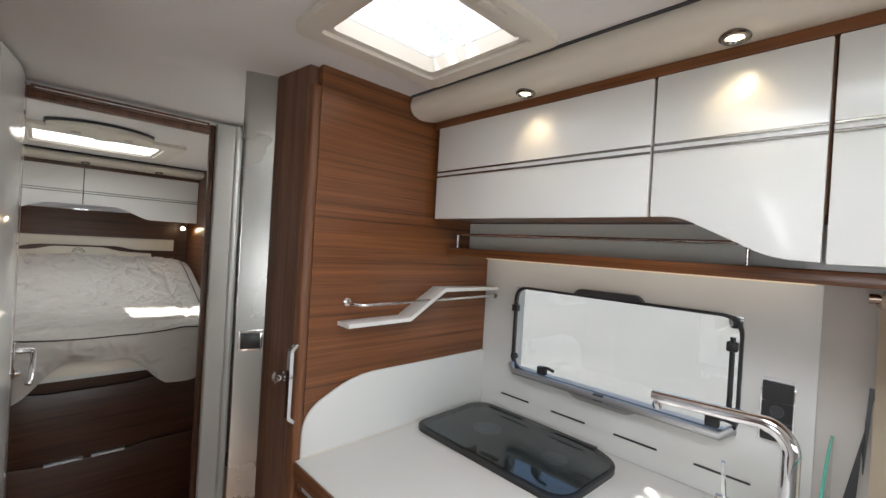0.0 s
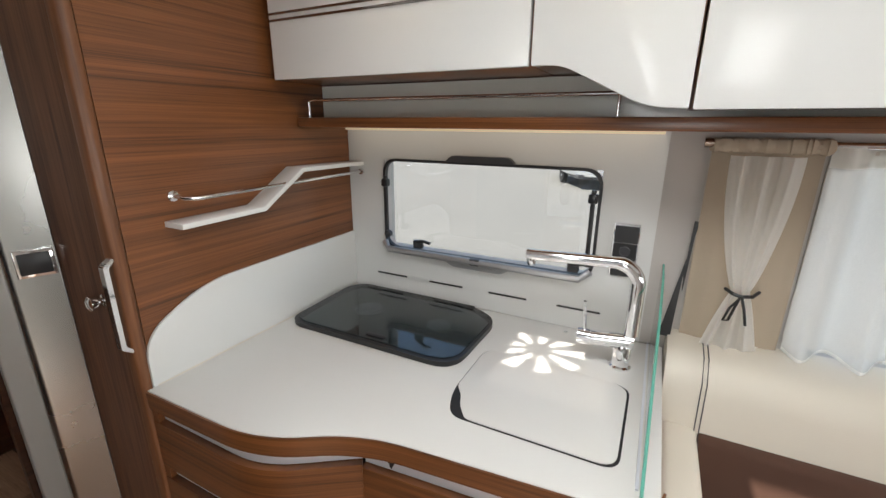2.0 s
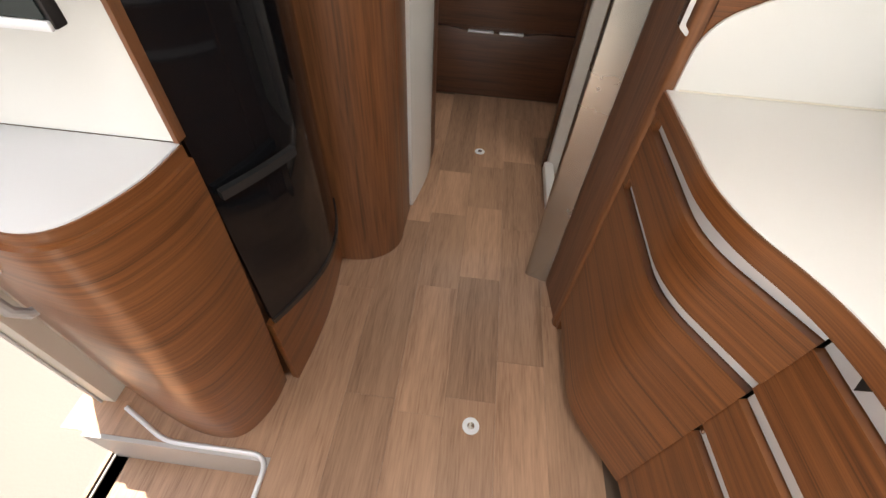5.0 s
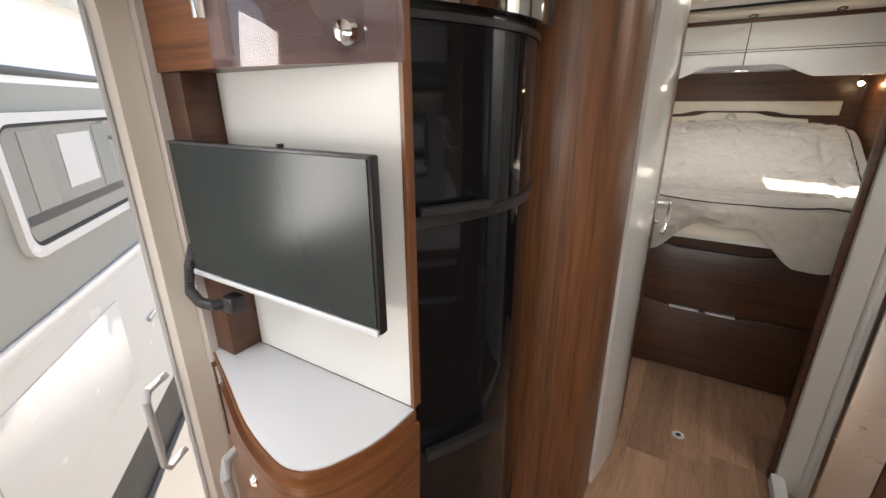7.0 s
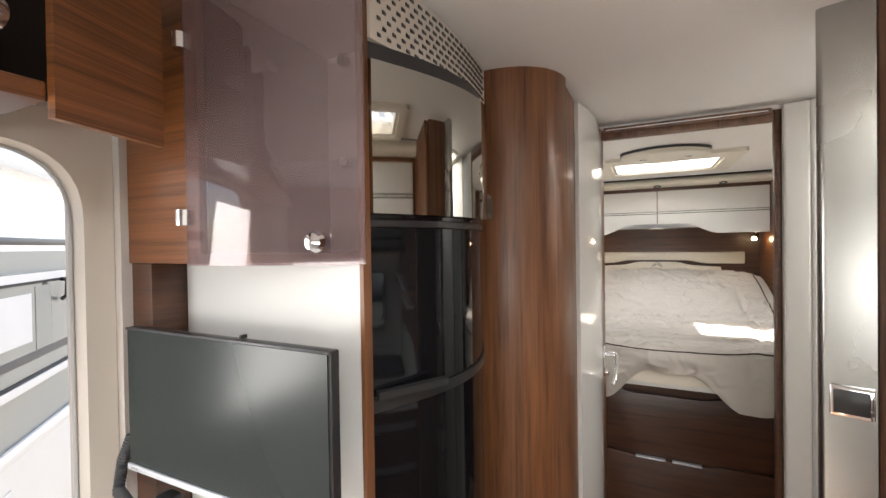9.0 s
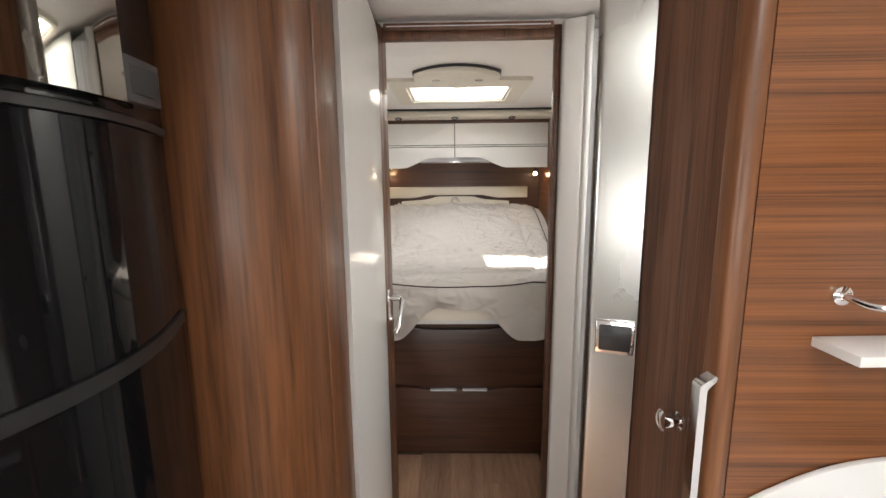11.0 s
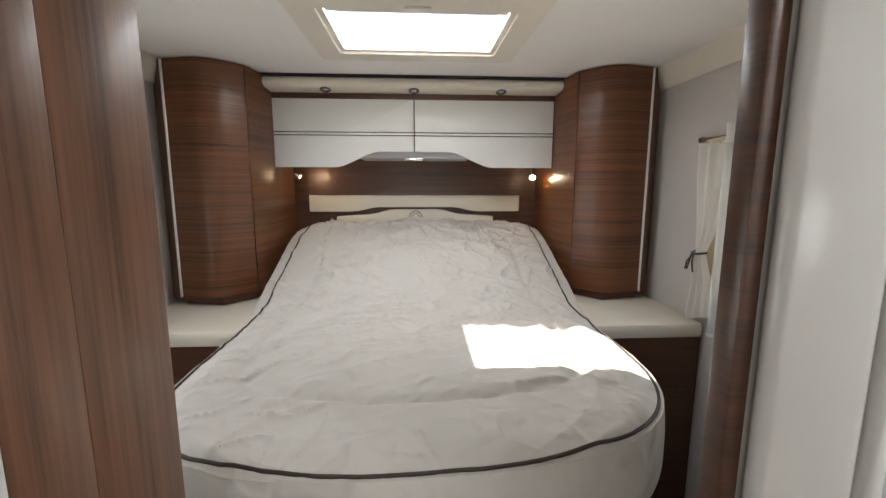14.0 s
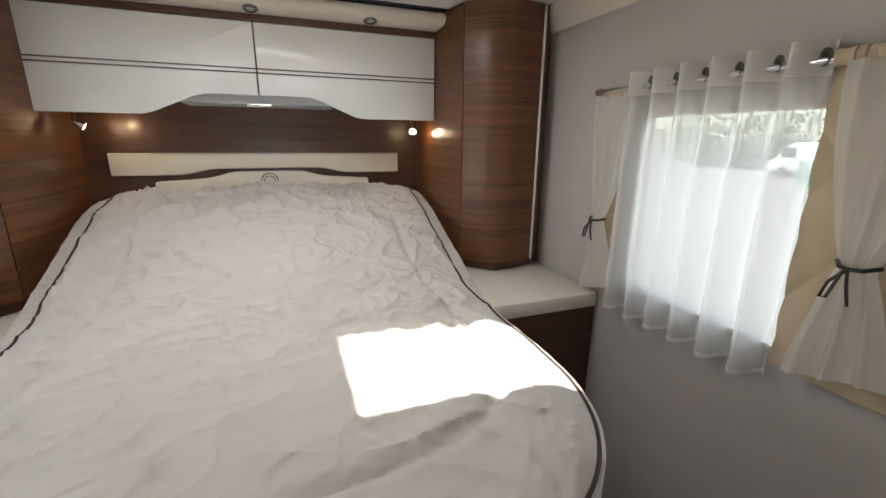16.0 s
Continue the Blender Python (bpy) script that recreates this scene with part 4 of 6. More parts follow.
for x in (-0.02, 0.18):
    s = part("spot_rim", lathe([(0.019, 0), (0.02, 0.003), (0.013, 0.004), (0.012, 0.001)], (x, 2.652, 1.922), (0, 0, -1), 20), CHROME, dl)
    part("bulb", lathe([(0.010, 0.0), (0.008, 0.003)], (x, 2.652, 1.922), (0, 0, -1), 12), GREY_PLASTIC, s)


def roof_light(name, hole, margin, label, near):
    x0, x1, y0, y1 = hole
    r = thing(name, ((x0 + x1) / 2, (y0 + y1) / 2, ZC), label, "roof light")
    g = margin
    o = rounded(rect(x0 - g, x1 + g, y0 - near, y1 + g), 0.03, 5)
    i = rounded(rect(x0, x1, y0, y1), 0.015, 5)
    part("frame", ring(o, i, ZC - 0.018, ZC - 0.0005), CREAM_PLASTIC, r)
    i2 = rounded(rect(x0 + 0.018, x1 - 0.018, y0 + 0.018, y1 - 0.018), 0.015, 5)
    part("inner_frame", ring(i, i2, ZC - 0.008, ZC + 0.03), CREAM_PLASTIC, r)
    part("shaft", ring(i, i2, ZC + 0.031, ZC + (0.075 if near > 0.1 else 0.042)), WHITE_WALL, r)
    part("blind_bar", box(x0 + 0.02, x1 - 0.02, y0 + 0.02, y0 + (0.06 if near > 0.1 else 0.035), ZC - 0.004, ZC + 0.008, 0.003), CREAM_PLASTIC, r)
    part("latch", box((x0 + x1) / 2 - 0.035, (x0 + x1) / 2 + 0.035, y0 - 0.03, y0 - 0.012, ZC - 0.026, ZC - 0.0185, 0.003), CREAM_PLASTIC, r)
    return r


r1 = roof_light("skylight", K, 0.045, "cream framed roof light with a milky ribbed dome", 0.045)
bm = bm_new()
cx, cy = 0.515, 0.845


def dome_fn(u, v):
    x, y = K[0] - 0.01 + u * (K[1] - K[0] + 0.02), K[2] - 0.01 + v * (K[3] - K[2] + 0.02)
    rr = math.hypot(x - cx, y - cy)
    return (x, y, ZC + 0.044 + 0.05 * math.sin(u * math.pi) ** 0.5 * math.sin(v * math.pi) ** 0.5 + 0.0022 * math.sin(rr * 420) * math.exp(-(rr / 0.12) ** 4))




def clear_sector(p):
    """Clear sectors of the dome, cut and offset to cast a fan of sunlight."""
    rr, an = math.hypot(p.x - cx, p.y - cy), math.atan2(p.y - cy, p.x - cx)
    return 0.035 < rr < 0.115 and math.cos(an * 9) > 0.15


dome_all = sheet(120, 120, dome_fn)
dome_clear = dome_all.copy()
bmesh.ops.delete(dome_all, geom=[f for f in dome_all.faces if clear_sector(f.calc_center_median())], context="FACES")
bmesh.ops.delete(dome_clear, geom=[f for f in dome_clear.faces if not clear_sector(f.calc_center_median())], context="FACES")
dm = part("dome", dome_all, MILKY, r1, "milky acrylic dome with rings")
# These wedges let the sun through, in place of the prism rings' focused light.
part("fan_sectors", dome_clear, clear_glass("clear_prism", (0.97, 0.96, 0.96), 0.04, milk=0.35), r1, "clear ribbed sectors that cast the sun as a fan").visible_shadow = False
r3 = roof_light("skylight", S, 0.04, "cream framed roof light of the washroom", 0.04)
part("dome", box(S[0] - 0.01, S[1] + 0.01, S[2] - 0.01, S[3] + 0.01, ZC + 0.045, ZC + 0.05), MILKY, r3, "milky acrylic dome")
r4 = roof_light("skylight", H, 0.05, "cream framed roof light of the living area", 0.05)
pane = part("pane", box(H[0] - 0.01, H[1] + 0.01, H[2] - 0.01, H[3] + 0.01, ZC + 0.045, ZC + 0.05), GLASS, r4)
pane.visible_shadow = False
r2 = roof_light("skylight", Q, 0.08, "cream framed bedroom roof light", 0.15)
pane = part("pane", box(Q[0] - 0.02, Q[1] + 0.02, Q[2] - 0.02, Q[3] + 0.02, ZC + 0.08, ZC + 0.084), GLASS, r2)
pane.visible_shadow = False
part("handle_bump", lathe([(0.016, 0), (0.016, 0.006), (0.008, 0.01)], (0.09, 3.286, ZC + 0.0795), (0, 0, -1), 18), CREAM_PLASTIC, r2)

# windows


def window(name, x, y0, y1, z0, z1, s, mat=BLACK):
    """A hinged window in a wall at x whose room side faces s."""
    w = thing(name, (x, (y0 + y1) / 2, z0), "rounded acrylic window in a dark rubber frame", "window", kind="structure")
    o = rounded(rect(y0 - 0.004, y1 + 0.004, z0 - 0.004, z1 + 0.004), 0.05, 6)
    i = rounded(rect(y0 + 0.004, y1 - 0.004, z0 + 0.004, z1 - 0.004), 0.047, 6)
    part("frame", ring(o, i, x - s * 0.006, x + s * 0.008, "x"), mat, w)
    p = part("pane", prism(rounded(rect(y0 + 0.003, y1 - 0.003, z0 + 0.003, z1 - 0.003), 0.04, 6), x - s * 0.03, x - s * 0.026, "x"), GLASS, w)
    p.visible_shadow = False
    return w


KW = (0.27, 0.95, 1.065, 1.36)
w1 = window("window_1", 1.1405, *KW, -1)
window("window_2", 1.15, 2.33, 2.99, 1.03, 1.55, -1, FRAME_BEIGE)
window("window_3", -0.98, 2.33, 2.99, 1.03, 1.55, 1, FRAME_BEIGE)
window("window_4", 1.15, -1.15, -0.18, 0.95, 1.42, -1, FRAME_BEIGE)
# metal lower bar, stays and catches of the kitchen window
part("lower_bar", tube([(1.128, 0.95, 1.085), (1.118, 0.93, 1.062), (1.116, 0.30, 1.062), (1.128, 0.275, 1.085)], 0.011), BAR_GREY, w1, "grey lower bar")
part("blind_grip", prism(rounded([(0.50, 1.052), (0.72, 1.052), (0.69, 1.035), (0.53, 1.035)], 0.01, 4), 1.12, 1.135, "x"), BAR_GREY, w1)
part("blind_catch", box(1.108, 1.122, 0.595, 0.63, 1.052, 1.074, 0.004), DARK_GREY, w1)
part("upper_grip", prism(rounded([(0.50, 1.363), (0.72, 1.363), (0.70, 1.382), (0.52, 1.382)], 0.01, 4), 1.118, 1.138, "x"), DARK_GREY, w1)
for y in (0.32, 0.82):
    c = part("catch", box(1.118, 1.14, y - 0.016, y + 0.016, 1.076, 1.104, 0.005), BLACK, w1)
    part("catch_lever", tube([(1.12, y, 1.10), (1.11, y - 0.03, 1.108), (1.108, y - 0.055, 1.104)], 0.005, 8), BLACK, c)
for y in (0.935, 0.285):
    part("stay", tube([(1.12, y, 1.11), (1.12, y, 1.31)], 0.006), BLACK, w1)
    part("stay_clip", box(1.108, 1.128, y - 0.012, y + 0.012, 1.275, 1.30, 0.004), BLACK, w1)
part("stay_knob", lathe([(0.012, 0), (0.012, 0.014), (0.006, 0.018)], (1.118, 0.925, 1.118), (-1, 0, 0), 14), BLACK, w1)

# ---------------- worktop fittings ----------------
hob = thing("gas_hob", (0.94, 0.79, 0.9), "built-in gas hob under a smoked glass lid", "hob")
hp_o = rounded([(0.772, 0.52), (1.06, 0.512), (1.12, 0.61), (1.122, 1.04), (1.075, 1.078), (0.775, 1.066)], [0.07, 0.06, 0.10, 0.05, 0.05, 0.06], 7)


def shrink(pts, f, g=None):
    cx_, cy_ = sum(p[0] for p in pts) / len(pts), sum(p[1] for p in pts) / len(pts)
    return [(cx_ + (p[0] - cx_) * f, cy_ + (p[1] - cy_) * (g or f)) for p in pts]


part("bowl", prism(shrink(hp_o, 0.94), 0.9005, 0.903), material("hob_steel", (0.42, 0.43, 0.43), 0.35), hob)
part("frame", ring(hp_o, shrink(hp_o, 0.925, 0.96), 0.9005, 0.914), BLACK, hob)
lid = part("lid", prism(shrink(hp_o, 0.94, 0.967), 0.9145, 0.9185), HOB_GLASS, hob, "smoked glass lid")
bn = part("burner", lathe([(0.045, 0), (0.045, 0.004), (0.03, 0.006), (0.03, 0.009), (0.015, 0.010)], (0.965, 0.91, 0.9033), (0, 0, 1), 24), ALU_MATT, hob, "steel burner")
part("burner", lathe([(0.036, 0), (0.036, 0.004), (0.024, 0.006), (0.02, 0.009)], (0.965, 0.66, 0.9033), (0, 0, 1), 24), ALU_MATT, hob, "steel burner")
for y in (0.985, 0.62):
    part("hinge", box(1.085, 1.105, y - 0.02, y + 0.02, 0.915, 0.923, 0.003), BLACK, hob)
part("hinge_bar", box(1.088, 1.096, 0.86, 0.97, 0.9195, 0.922, 0.001), BLACK, hob)
part("hinge_bar", box(1.088, 1.096, 0.63, 0.74, 0.9195, 0.922, 0.001), BLACK, hob)
part("lid_grip", box(0.80, 0.815, 0.74, 0.80, 0.915, 0.922, 0.003), BLACK, hob)

sink = thing("sink", (0.79, 0.31, 0.9), "built-in sink closed by a white lid with black seal", "sink")
so = rounded([(0.628, 0.136), (0.895, 0.134), (0.912, 0.30), (0.912, 0.488), (0.70, 0.488), (0.626, 0.46)], [0.035, 0.035, 0, 0.045, 0.06, 0.03], 7)
part("seal", prism(so, 0.9003, 0.9015), BLACK_SEAL, sink)
part("lid", prism(shrink(rounded([(0.628, 0.136), (0.895, 0.134), (0.912, 0.30), (0.912, 0.488), (0.724, 0.488), (0.698, 0.468), (0.66, 0.453), (0.626, 0.427)], [0.035, 0.035, 0, 0.045, 0.012, 0.012, 0.012, 0.012], 6), 0.978), 0.9018, 0.9045, bevel=0.001), WHITE_TOP, sink, "white lid")

tap = thing("kitchen_tap", (0.985, 0.165, 0.9), "tall chrome swivel tap with a single lever", "tap")
part("base", lathe([(0.026, 0), (0.026, 0.004), (0.021, 0.008), (0.021, 0.06), (0.019, 0.064)], (0.985, 0.165, 0.9), sides=24), CHROME, tap)
part("mixer_body", tube([(0.985, 0.142, 0.972), (0.98, 0.205, 0.968), (0.978, 0.238, 0.966)], [0.019, 0.019, 0.018], 20), CHROME, tap)
part("cartridge", tube([(0.978, 0.24, 0.966), (0.977, 0.27, 0.965)], 0.0195, 20), CHROME, tap)
part("lever", tube([(0.977, 0.255, 0.98), (0.975, 0.257, 1.01), (0.973, 0.26, 1.06)], [0.005, 0.0045, 0.004], 10), CHROME, tap)
sp = [(0.985, 0.15, 0.99), (0.984, 0.15, 1.10)]
sp += [(0.984, 0.15 + 0.05 * (1 - math.cos(t)), 1.115 + 0.05 * math.sin(t)) for t in (math.pi / 2 * k / 8 for k in range(9))]
sp += [(0.976, 0.30, 1.163), (0.965, 0.41, 1.161)]
part("spout", tube(sp, [0.0165] * 10 + [0.0145, 0.0135, 0.0135][:len(sp) - 10], 16), CHROME, tap)
part("aerator", lathe([(0.009, 0), (0.011, 0.004), (0.011, 0.018)], (0.967, 0.398, 1.134), sides=16), CHROME, tap)
part("screw_cap", lathe([(0.006, 0), (0.006, 0.002), (0.003, 0.0032)], (1.104, 0.319, 0.9), sides=14), CHROME, top, "small chrome screw cap")

gp = thing("glass_screen", (0.85, 0.095, 0.9), "clear glass splash screen with green edge", "glass screen")
gl = [(0.588, 0.901), (0.66, 0.94)] + [(0.66 + 0.475 * k / 8, 0.94 + 0.19 * math.sin(k / 8 * math.pi / 2) ** 1.1) for k in range(1, 9)] + [(1.139, 0.901)]
part("pane", prism(gl, 0.0965, 0.1015, "y"), GLASS, gp)
part("green_edge", tube([(x, 0.099, z) for x, z in gl[:-1]], 0.0031, 8), GLASS_EDGE, gp, "green glass edge")
part("foot_strip", box(0.60, 1.138, 0.104, 0.109, 0.9003, 0.904), ALU_MATT, gp)

sk = thing("socket_panel", (1.135, 0.195, 1.15), "black socket panel in a chrome frame by the window", "socket")
part("plate", prism(rounded(rect(0.163, 0.226, 1.083, 1.227), 0.004, 3), 1.1335, 1.1403, "x"), CHROME, sk)
for k, nm in enumerate(("blank", "socket", "rocker")):
    z0 = 1.178 - k * 0.046
    q = part(nm, prism(rounded(rect(0.1655, 0.2235, z0 - 0.002, z0 + 0.043), 0.003, 3), 1.1305, 1.133, "x"), BLACK, sk)
    if nm == "socket":
        part("socket_ring", lathe([(0.014, 0), (0.014, 0.003), (0.011, 0.003), (0.011, 0.001)], (1.1303, 0.1945, z0 + 0.021), (-1, 0, 0), 18), DARK_GREY, q)

zs = thing("spice_shelf", (0.8, 1.06, 1.3), "white zigzag spice shelf on the walnut panel", "shelf")
zt = [(0.50, 1.262), (0.715, 1.265), (0.86, 1.352), (1.138, 1.350)]
part("board", prism([*zt, *[(x + (0.004 if 0 < i < 3 else 0), z - 0.012) for i, (x, z) in enumerate(zt)][::-1]], 1.035, 1.0995, "y", bevel=0.001), WHITE_GLOSS, zs)
part("rail", tube([(0.527, 1.098, 1.315), (0.533, 1.066, 1.311), (0.55, 1.048, 1.31), (0.58, 1.045, 1.311), (1.125, 1.045, 1.316)], 0.0045), CHROME, zs)
part("rosette", lathe([(0.012, 0), (0.012, 0.005), (0.006, 0.008)], (0.527, 1.0998, 1.315), (0, -1, 0), 16), CHROME, zs)
part("rosette", lathe([(0.010, 0), (0.010, 0.008), (0.005, 0.01)], (1.1403, 1.045, 1.316), (-1, 0, 0), 16), CHROME, zs)

# light strip under the shelf
ls = solid("light_strip", box(1.118, 1.137, 0.14, 1.09, 1.452, 1.4605, 0.002), glow("strip_glow", (1.0, 0.84, 0.6), 0.12), "slim warm lit light strip under the shelf", "lamp")

# ---------------- dinette beside the kitchen ----------------
bench = thing("bench", (0.85, -0.5, 0), "cream leatherette corner bench with brown cushions", "bench")
part("end_wall", box(0.645, 1.148, -0.019, 0.062, 0, 0.79, 0.018, 3), CREAM, bench)
bk = [(1.149, 0.46), (0.965, 0.46), (0.975, 0.80), (0.99, 0.90), (1.03, 0.945), (1.09, 0.955), (1.149, 0.955)]
part("side_padding", prism(rounded(bk, [0, 0, 0.05, 0.05, 0.05, 0.03, 0], 5), -1.4, 0.066, "y"), CREAM, bench, "cream padded backrest")
for y in (-0.012, -0.022):
    part("stitching", tube([(0.964, y, 0.55), (0.9735, y, 0.80), (0.988, y, 0.902), (1.03, y, 0.947), (1.09, y, 0.957)], 0.0012, 6), DARK_GREY, bench)
part("seat_base", box(0.45, 1.0, -1.3, -0.03, 0, 0.42, 0.01), CREAM, bench)
for y0, y1 in ((-0.62, -0.022), (-1.28, -0.63)):
    part("seat_cushion", box(0.47, 0.948, y0, y1, 0.425, 0.532, 0.022, 4), BROWN_SEAT, bench, "brown seat cushion")
    part("back_cushion", prism(rounded([(0.935, 0.534), (0.952, 0.778), (0.985, 0.785), (0.985, 0.534)], [0.012, 0.02, 0.01, 0], 4), y0, y1, "y", bevel=0.006), BROWN_SEAT, bench, "brown back cushion")
solid("seat_belt", sheet(8, 1, lambda u, v: (1.135 - 0.03 * u, 0.048 + 0.028 * u * v - 0.03 * v * (1 - u) * 0.4 + u * 0.012, 1.25 - 0.30 * u), 0.003), BLACK, "black seat belt strap behind the curtain", "seat belt")

# ---------------- curtains ----------------


def folds(u, n, seed):
    return math.sin(u * n * 2 * math.pi + seed) + 0.35 * math.sin(u * n * 4.3 * math.pi + seed * 2)


def tie(parent, c, s):
    x, y, z = c
    part("tie", tube([(x, y + 0.03, z + 0.004), (x - s * 0.022, y + 0.015, z), (x - s * 0.026, y, z - 0.002), (x - s * 0.022, y - 0.02, z), (x, y - 0.035, z + 0.006)], 0.004, 8), BLACK, parent, "black tie")
    part("bow", tube([(x - s * 0.026, y, z - 0.002), (x - s * 0.034, y + 0.02, z - 0.03), (x - s * 0.034, y + 0.028, z - 0.062), (x - s * 0.034, y + 0.018, z - 0.06), (x - s * 0.03, y + 0.004, z - 0.004)], 0.003, 6), BLACK, parent, "black tie")
    part("bow", tube([(x - s * 0.026, y, z - 0.002), (x - s * 0.034, y - 0.008, z - 0.03), (x - s * 0.034, y - 0.016, z - 0.066)], 0.003, 6), BLACK, parent, "black tie")


def tied_curtain(x, s, yc, w, zt, zb, label, zk=None):
    """A voile panel tied at its waist in front of a beige drape; s is the side of the wall."""
    zk = zk or zb + 0.36 * (zt - zb)
    t = thing("tied_curtain", (x, yc, zb), label, "curtain", group="tied curtains")

    def fn(u, v):
        z = zb + (zt - zb) * v
        if z > zk:
            k = (z - zk) / (zt - zk)
            half = w * (0.14 + 0.40 * math.sin(k * math.pi / 2) ** 0.8)
        else:
            k = (zk - z) / (zk - zb)
            half = w * (0.14 + 0.34 * k ** 0.8)
        y = yc + (u - 0.5) * 2 * half
        d = 0.010 * folds(u, 3, 0.6 + v * 0.8) * (0.4 + 0.6 * abs(z - zk) / (zt - zk))
        hem = -0.025 * (u - 0.5) * 2 if v < 0.02 else 0
        return (x - s * (0.028 + 0.012 * math.exp(-((z - zk) / 0.08) ** 2)) + s * d, y, z + hem)
    part("voile", sheet(46, 40, fn), VOILE_TIE, t, "white tied voile")
    tie(t, (x - s * 0.04, yc, zk), s)
    return t


def drape(x, s, y0, y1, zt, zb, label, quilt=False):
    t = thing("drape", (x, (y0 + y1) / 2, zb), label, "curtain", group="beige drapes")

    def fn(u, v):
        if quilt:
            p, q = (y1 - y0) * u / 0.085, (zt - zb) * v / 0.11
            puff = 0.011 * min(abs(math.sin((p + q) * math.pi / 2)), abs(math.sin((p - q) * math.pi / 2))) ** 0.55
            return (x - s * (0.008 + puff), y0 + (y1 - y0) * u, zb + (zt - zb) * v)
        return (x - s * 0.012 + s * 0.004 * folds(u, 2, 1.0), y0 + (y1 - y0) * u, zb + (zt - zb) * v)
    d = part("cloth", sheet(90 if y1 - y0 > 0.2 else 40, 110 if quilt else 40, fn), BEIGE_Q if quilt else BEIGE_CLOTH, t, "quilted beige cloth" if quilt else "")
    part("gathered_head", tube([(x - s * (0.022 + 0.0015 * math.sin(k * 2.1)), y0 + (y1 - y0) * k / 72, zt + 0.006) for k in range(73)], [0.0165 + 0.0014 * math.sin(k * 2.6) + 0.001 * math.sin(k * 0.7) for k in range(73)], 10), BEIGE_Q if quilt else BEIGE_CLOTH, t, "gathered heading")
    return t


BEIGE_Q = material("quilted_beige", (0.58, 0.47, 0.32), 0.85, vary=0.05, bump=0.3, bump_scale=500)


def rod(x, s, y0, y1, z):
    r = thing("curtain_rod", (x, (y0 + y1) / 2, z), "chrome curtain rod with plain ends", "curtain rod", group="curtain rods")
    part("bar", tube([(x - s * 0.024, y0, z), (x - s * 0.024, y1, z)], 0.0075), CHROME, r)
    for y, d in ((y0, -1), (y1, 1)):
        part("finial", tube([(x - s * 0.024, y, z), (x - s * 0.024, y + d * 0.022, z)], 0.0105), material("rod_end", (0.4, 0.32, 0.27), 0.25, metal=1.0), r)
        part("bracket", tube([(x, y - d * 0.02, z), (x - s * 0.024, y - d * 0.02, z)], 0.005), CHROME, r)
    return r


def net_curtain(x, s, y0, y1, zt, zb, n, label, rings=True):
    t = thing("net_curtain", (x, (y0 + y1) / 2, zb), label, "curtain", group="net curtains")

    def fn(u, v):
        amp = 0.029 - 0.004 * v
        sway = 0.25 * math.sin(u * 9 + v * 1.3)
        hem = 0.008 * math.sin(u * n * 2 * math.pi + 1.0) * (1 - v)
        return (x - s * 0.030 + s * amp * math.sin(u * n * 2 * math.pi + sway * (1 - v)), y0 + (y1 - y0) * u + 0.006 * noise.noise((u * 9, v * 2, 3)) * (1 - v), zb + (zt - zb) * v + hem)
    part("voile", sheet(n * 16, 24, fn), SHEER, t, "white voile")
    part("heading", sheet(n * 16, 3, lambda u, v: Vector(fn(u, 0.915 + 0.09 * v)) - Vector((s * 0.0012, 0, 0))), VOILE_TIE, t, "doubled heading band")
    part("hem", sheet(n * 16, 1, lambda u, v: Vector(fn(u, 0.018 * v)) - Vector((s * 0.0012, 0, 0))), VOILE_TIE, t)
    if rings:
        for k in range(n * 2):
            y = y0 + (y1 - y0) * (k + 0.5) / (n * 2)
            part("eyelet", lathe([(0.017, -0.002), (0.017, 0.002), (0.011, 0.002), (0.011, -0.002)], (x - s * 0.024, y, zt - 0.028), (0.9, 0.5 if k % 2 else -0.5, 0), 18), SPOT_RIM, t, "dark chrome eyelet")
    return t


# bedroom window, kitchen side
rod(1.149, 1, 2.20, 3.16, 1.632)
net_curtain(1.149, 1, 2.525, 3.03, 1.668, 0.955, 6, "white sheer eyelet curtain before the bedroom window")
drape(1.149, 1, 2.14, 2.53, 1.63, 1.0, "quilted beige drape beside the bedroom window", True)
drape(1.149, 1, 3.03, 3.12, 1.61, 1.0, "beige drape end beside the bedroom window", True)
tied_curtain(1.135, 1, 2.405, 0.18, 1.625, 1.03, "white voile tied with a black cord", 1.265)
tied_curtain(1.135, 1, 3.085, 0.16, 1.615, 0.99, "white voile tied with a black cord", 1.23)
# bedroom window, door side
rod(-0.979, -1, 2.20, 3.16, 1.602)
net_curtain(-0.979, -1, 2.40, 3.0, 1.64, 0.93, 6, "white sheer curtain before the other bedroom window")
drape(-0.979, -1, 3.03, 3.12, 1.59, 0.98, "beige drape end beside the bedroom window", True)
tied_curtain(-0.965, -1, 3.07, 0.18, 1.59, 0.97, "white voile tied with a black cord", 1.22)
# dinette window
rod(1.149, 1, -1.3, 0.035, 1.435)
drape(1.14, 1, -0.165, 0.04, 1.425, 0.94, "plain beige drape at the dinette window")
tied_curtain(1.122, 1, -0.062, 0.125, 1.41, 0.945, "white voile tied with a black cord", 1.105)
net_curtain(1.149, 1, -1.1, -0.17, 1.43, 0.96, 9, "white sheer curtain before the dinette window", False)

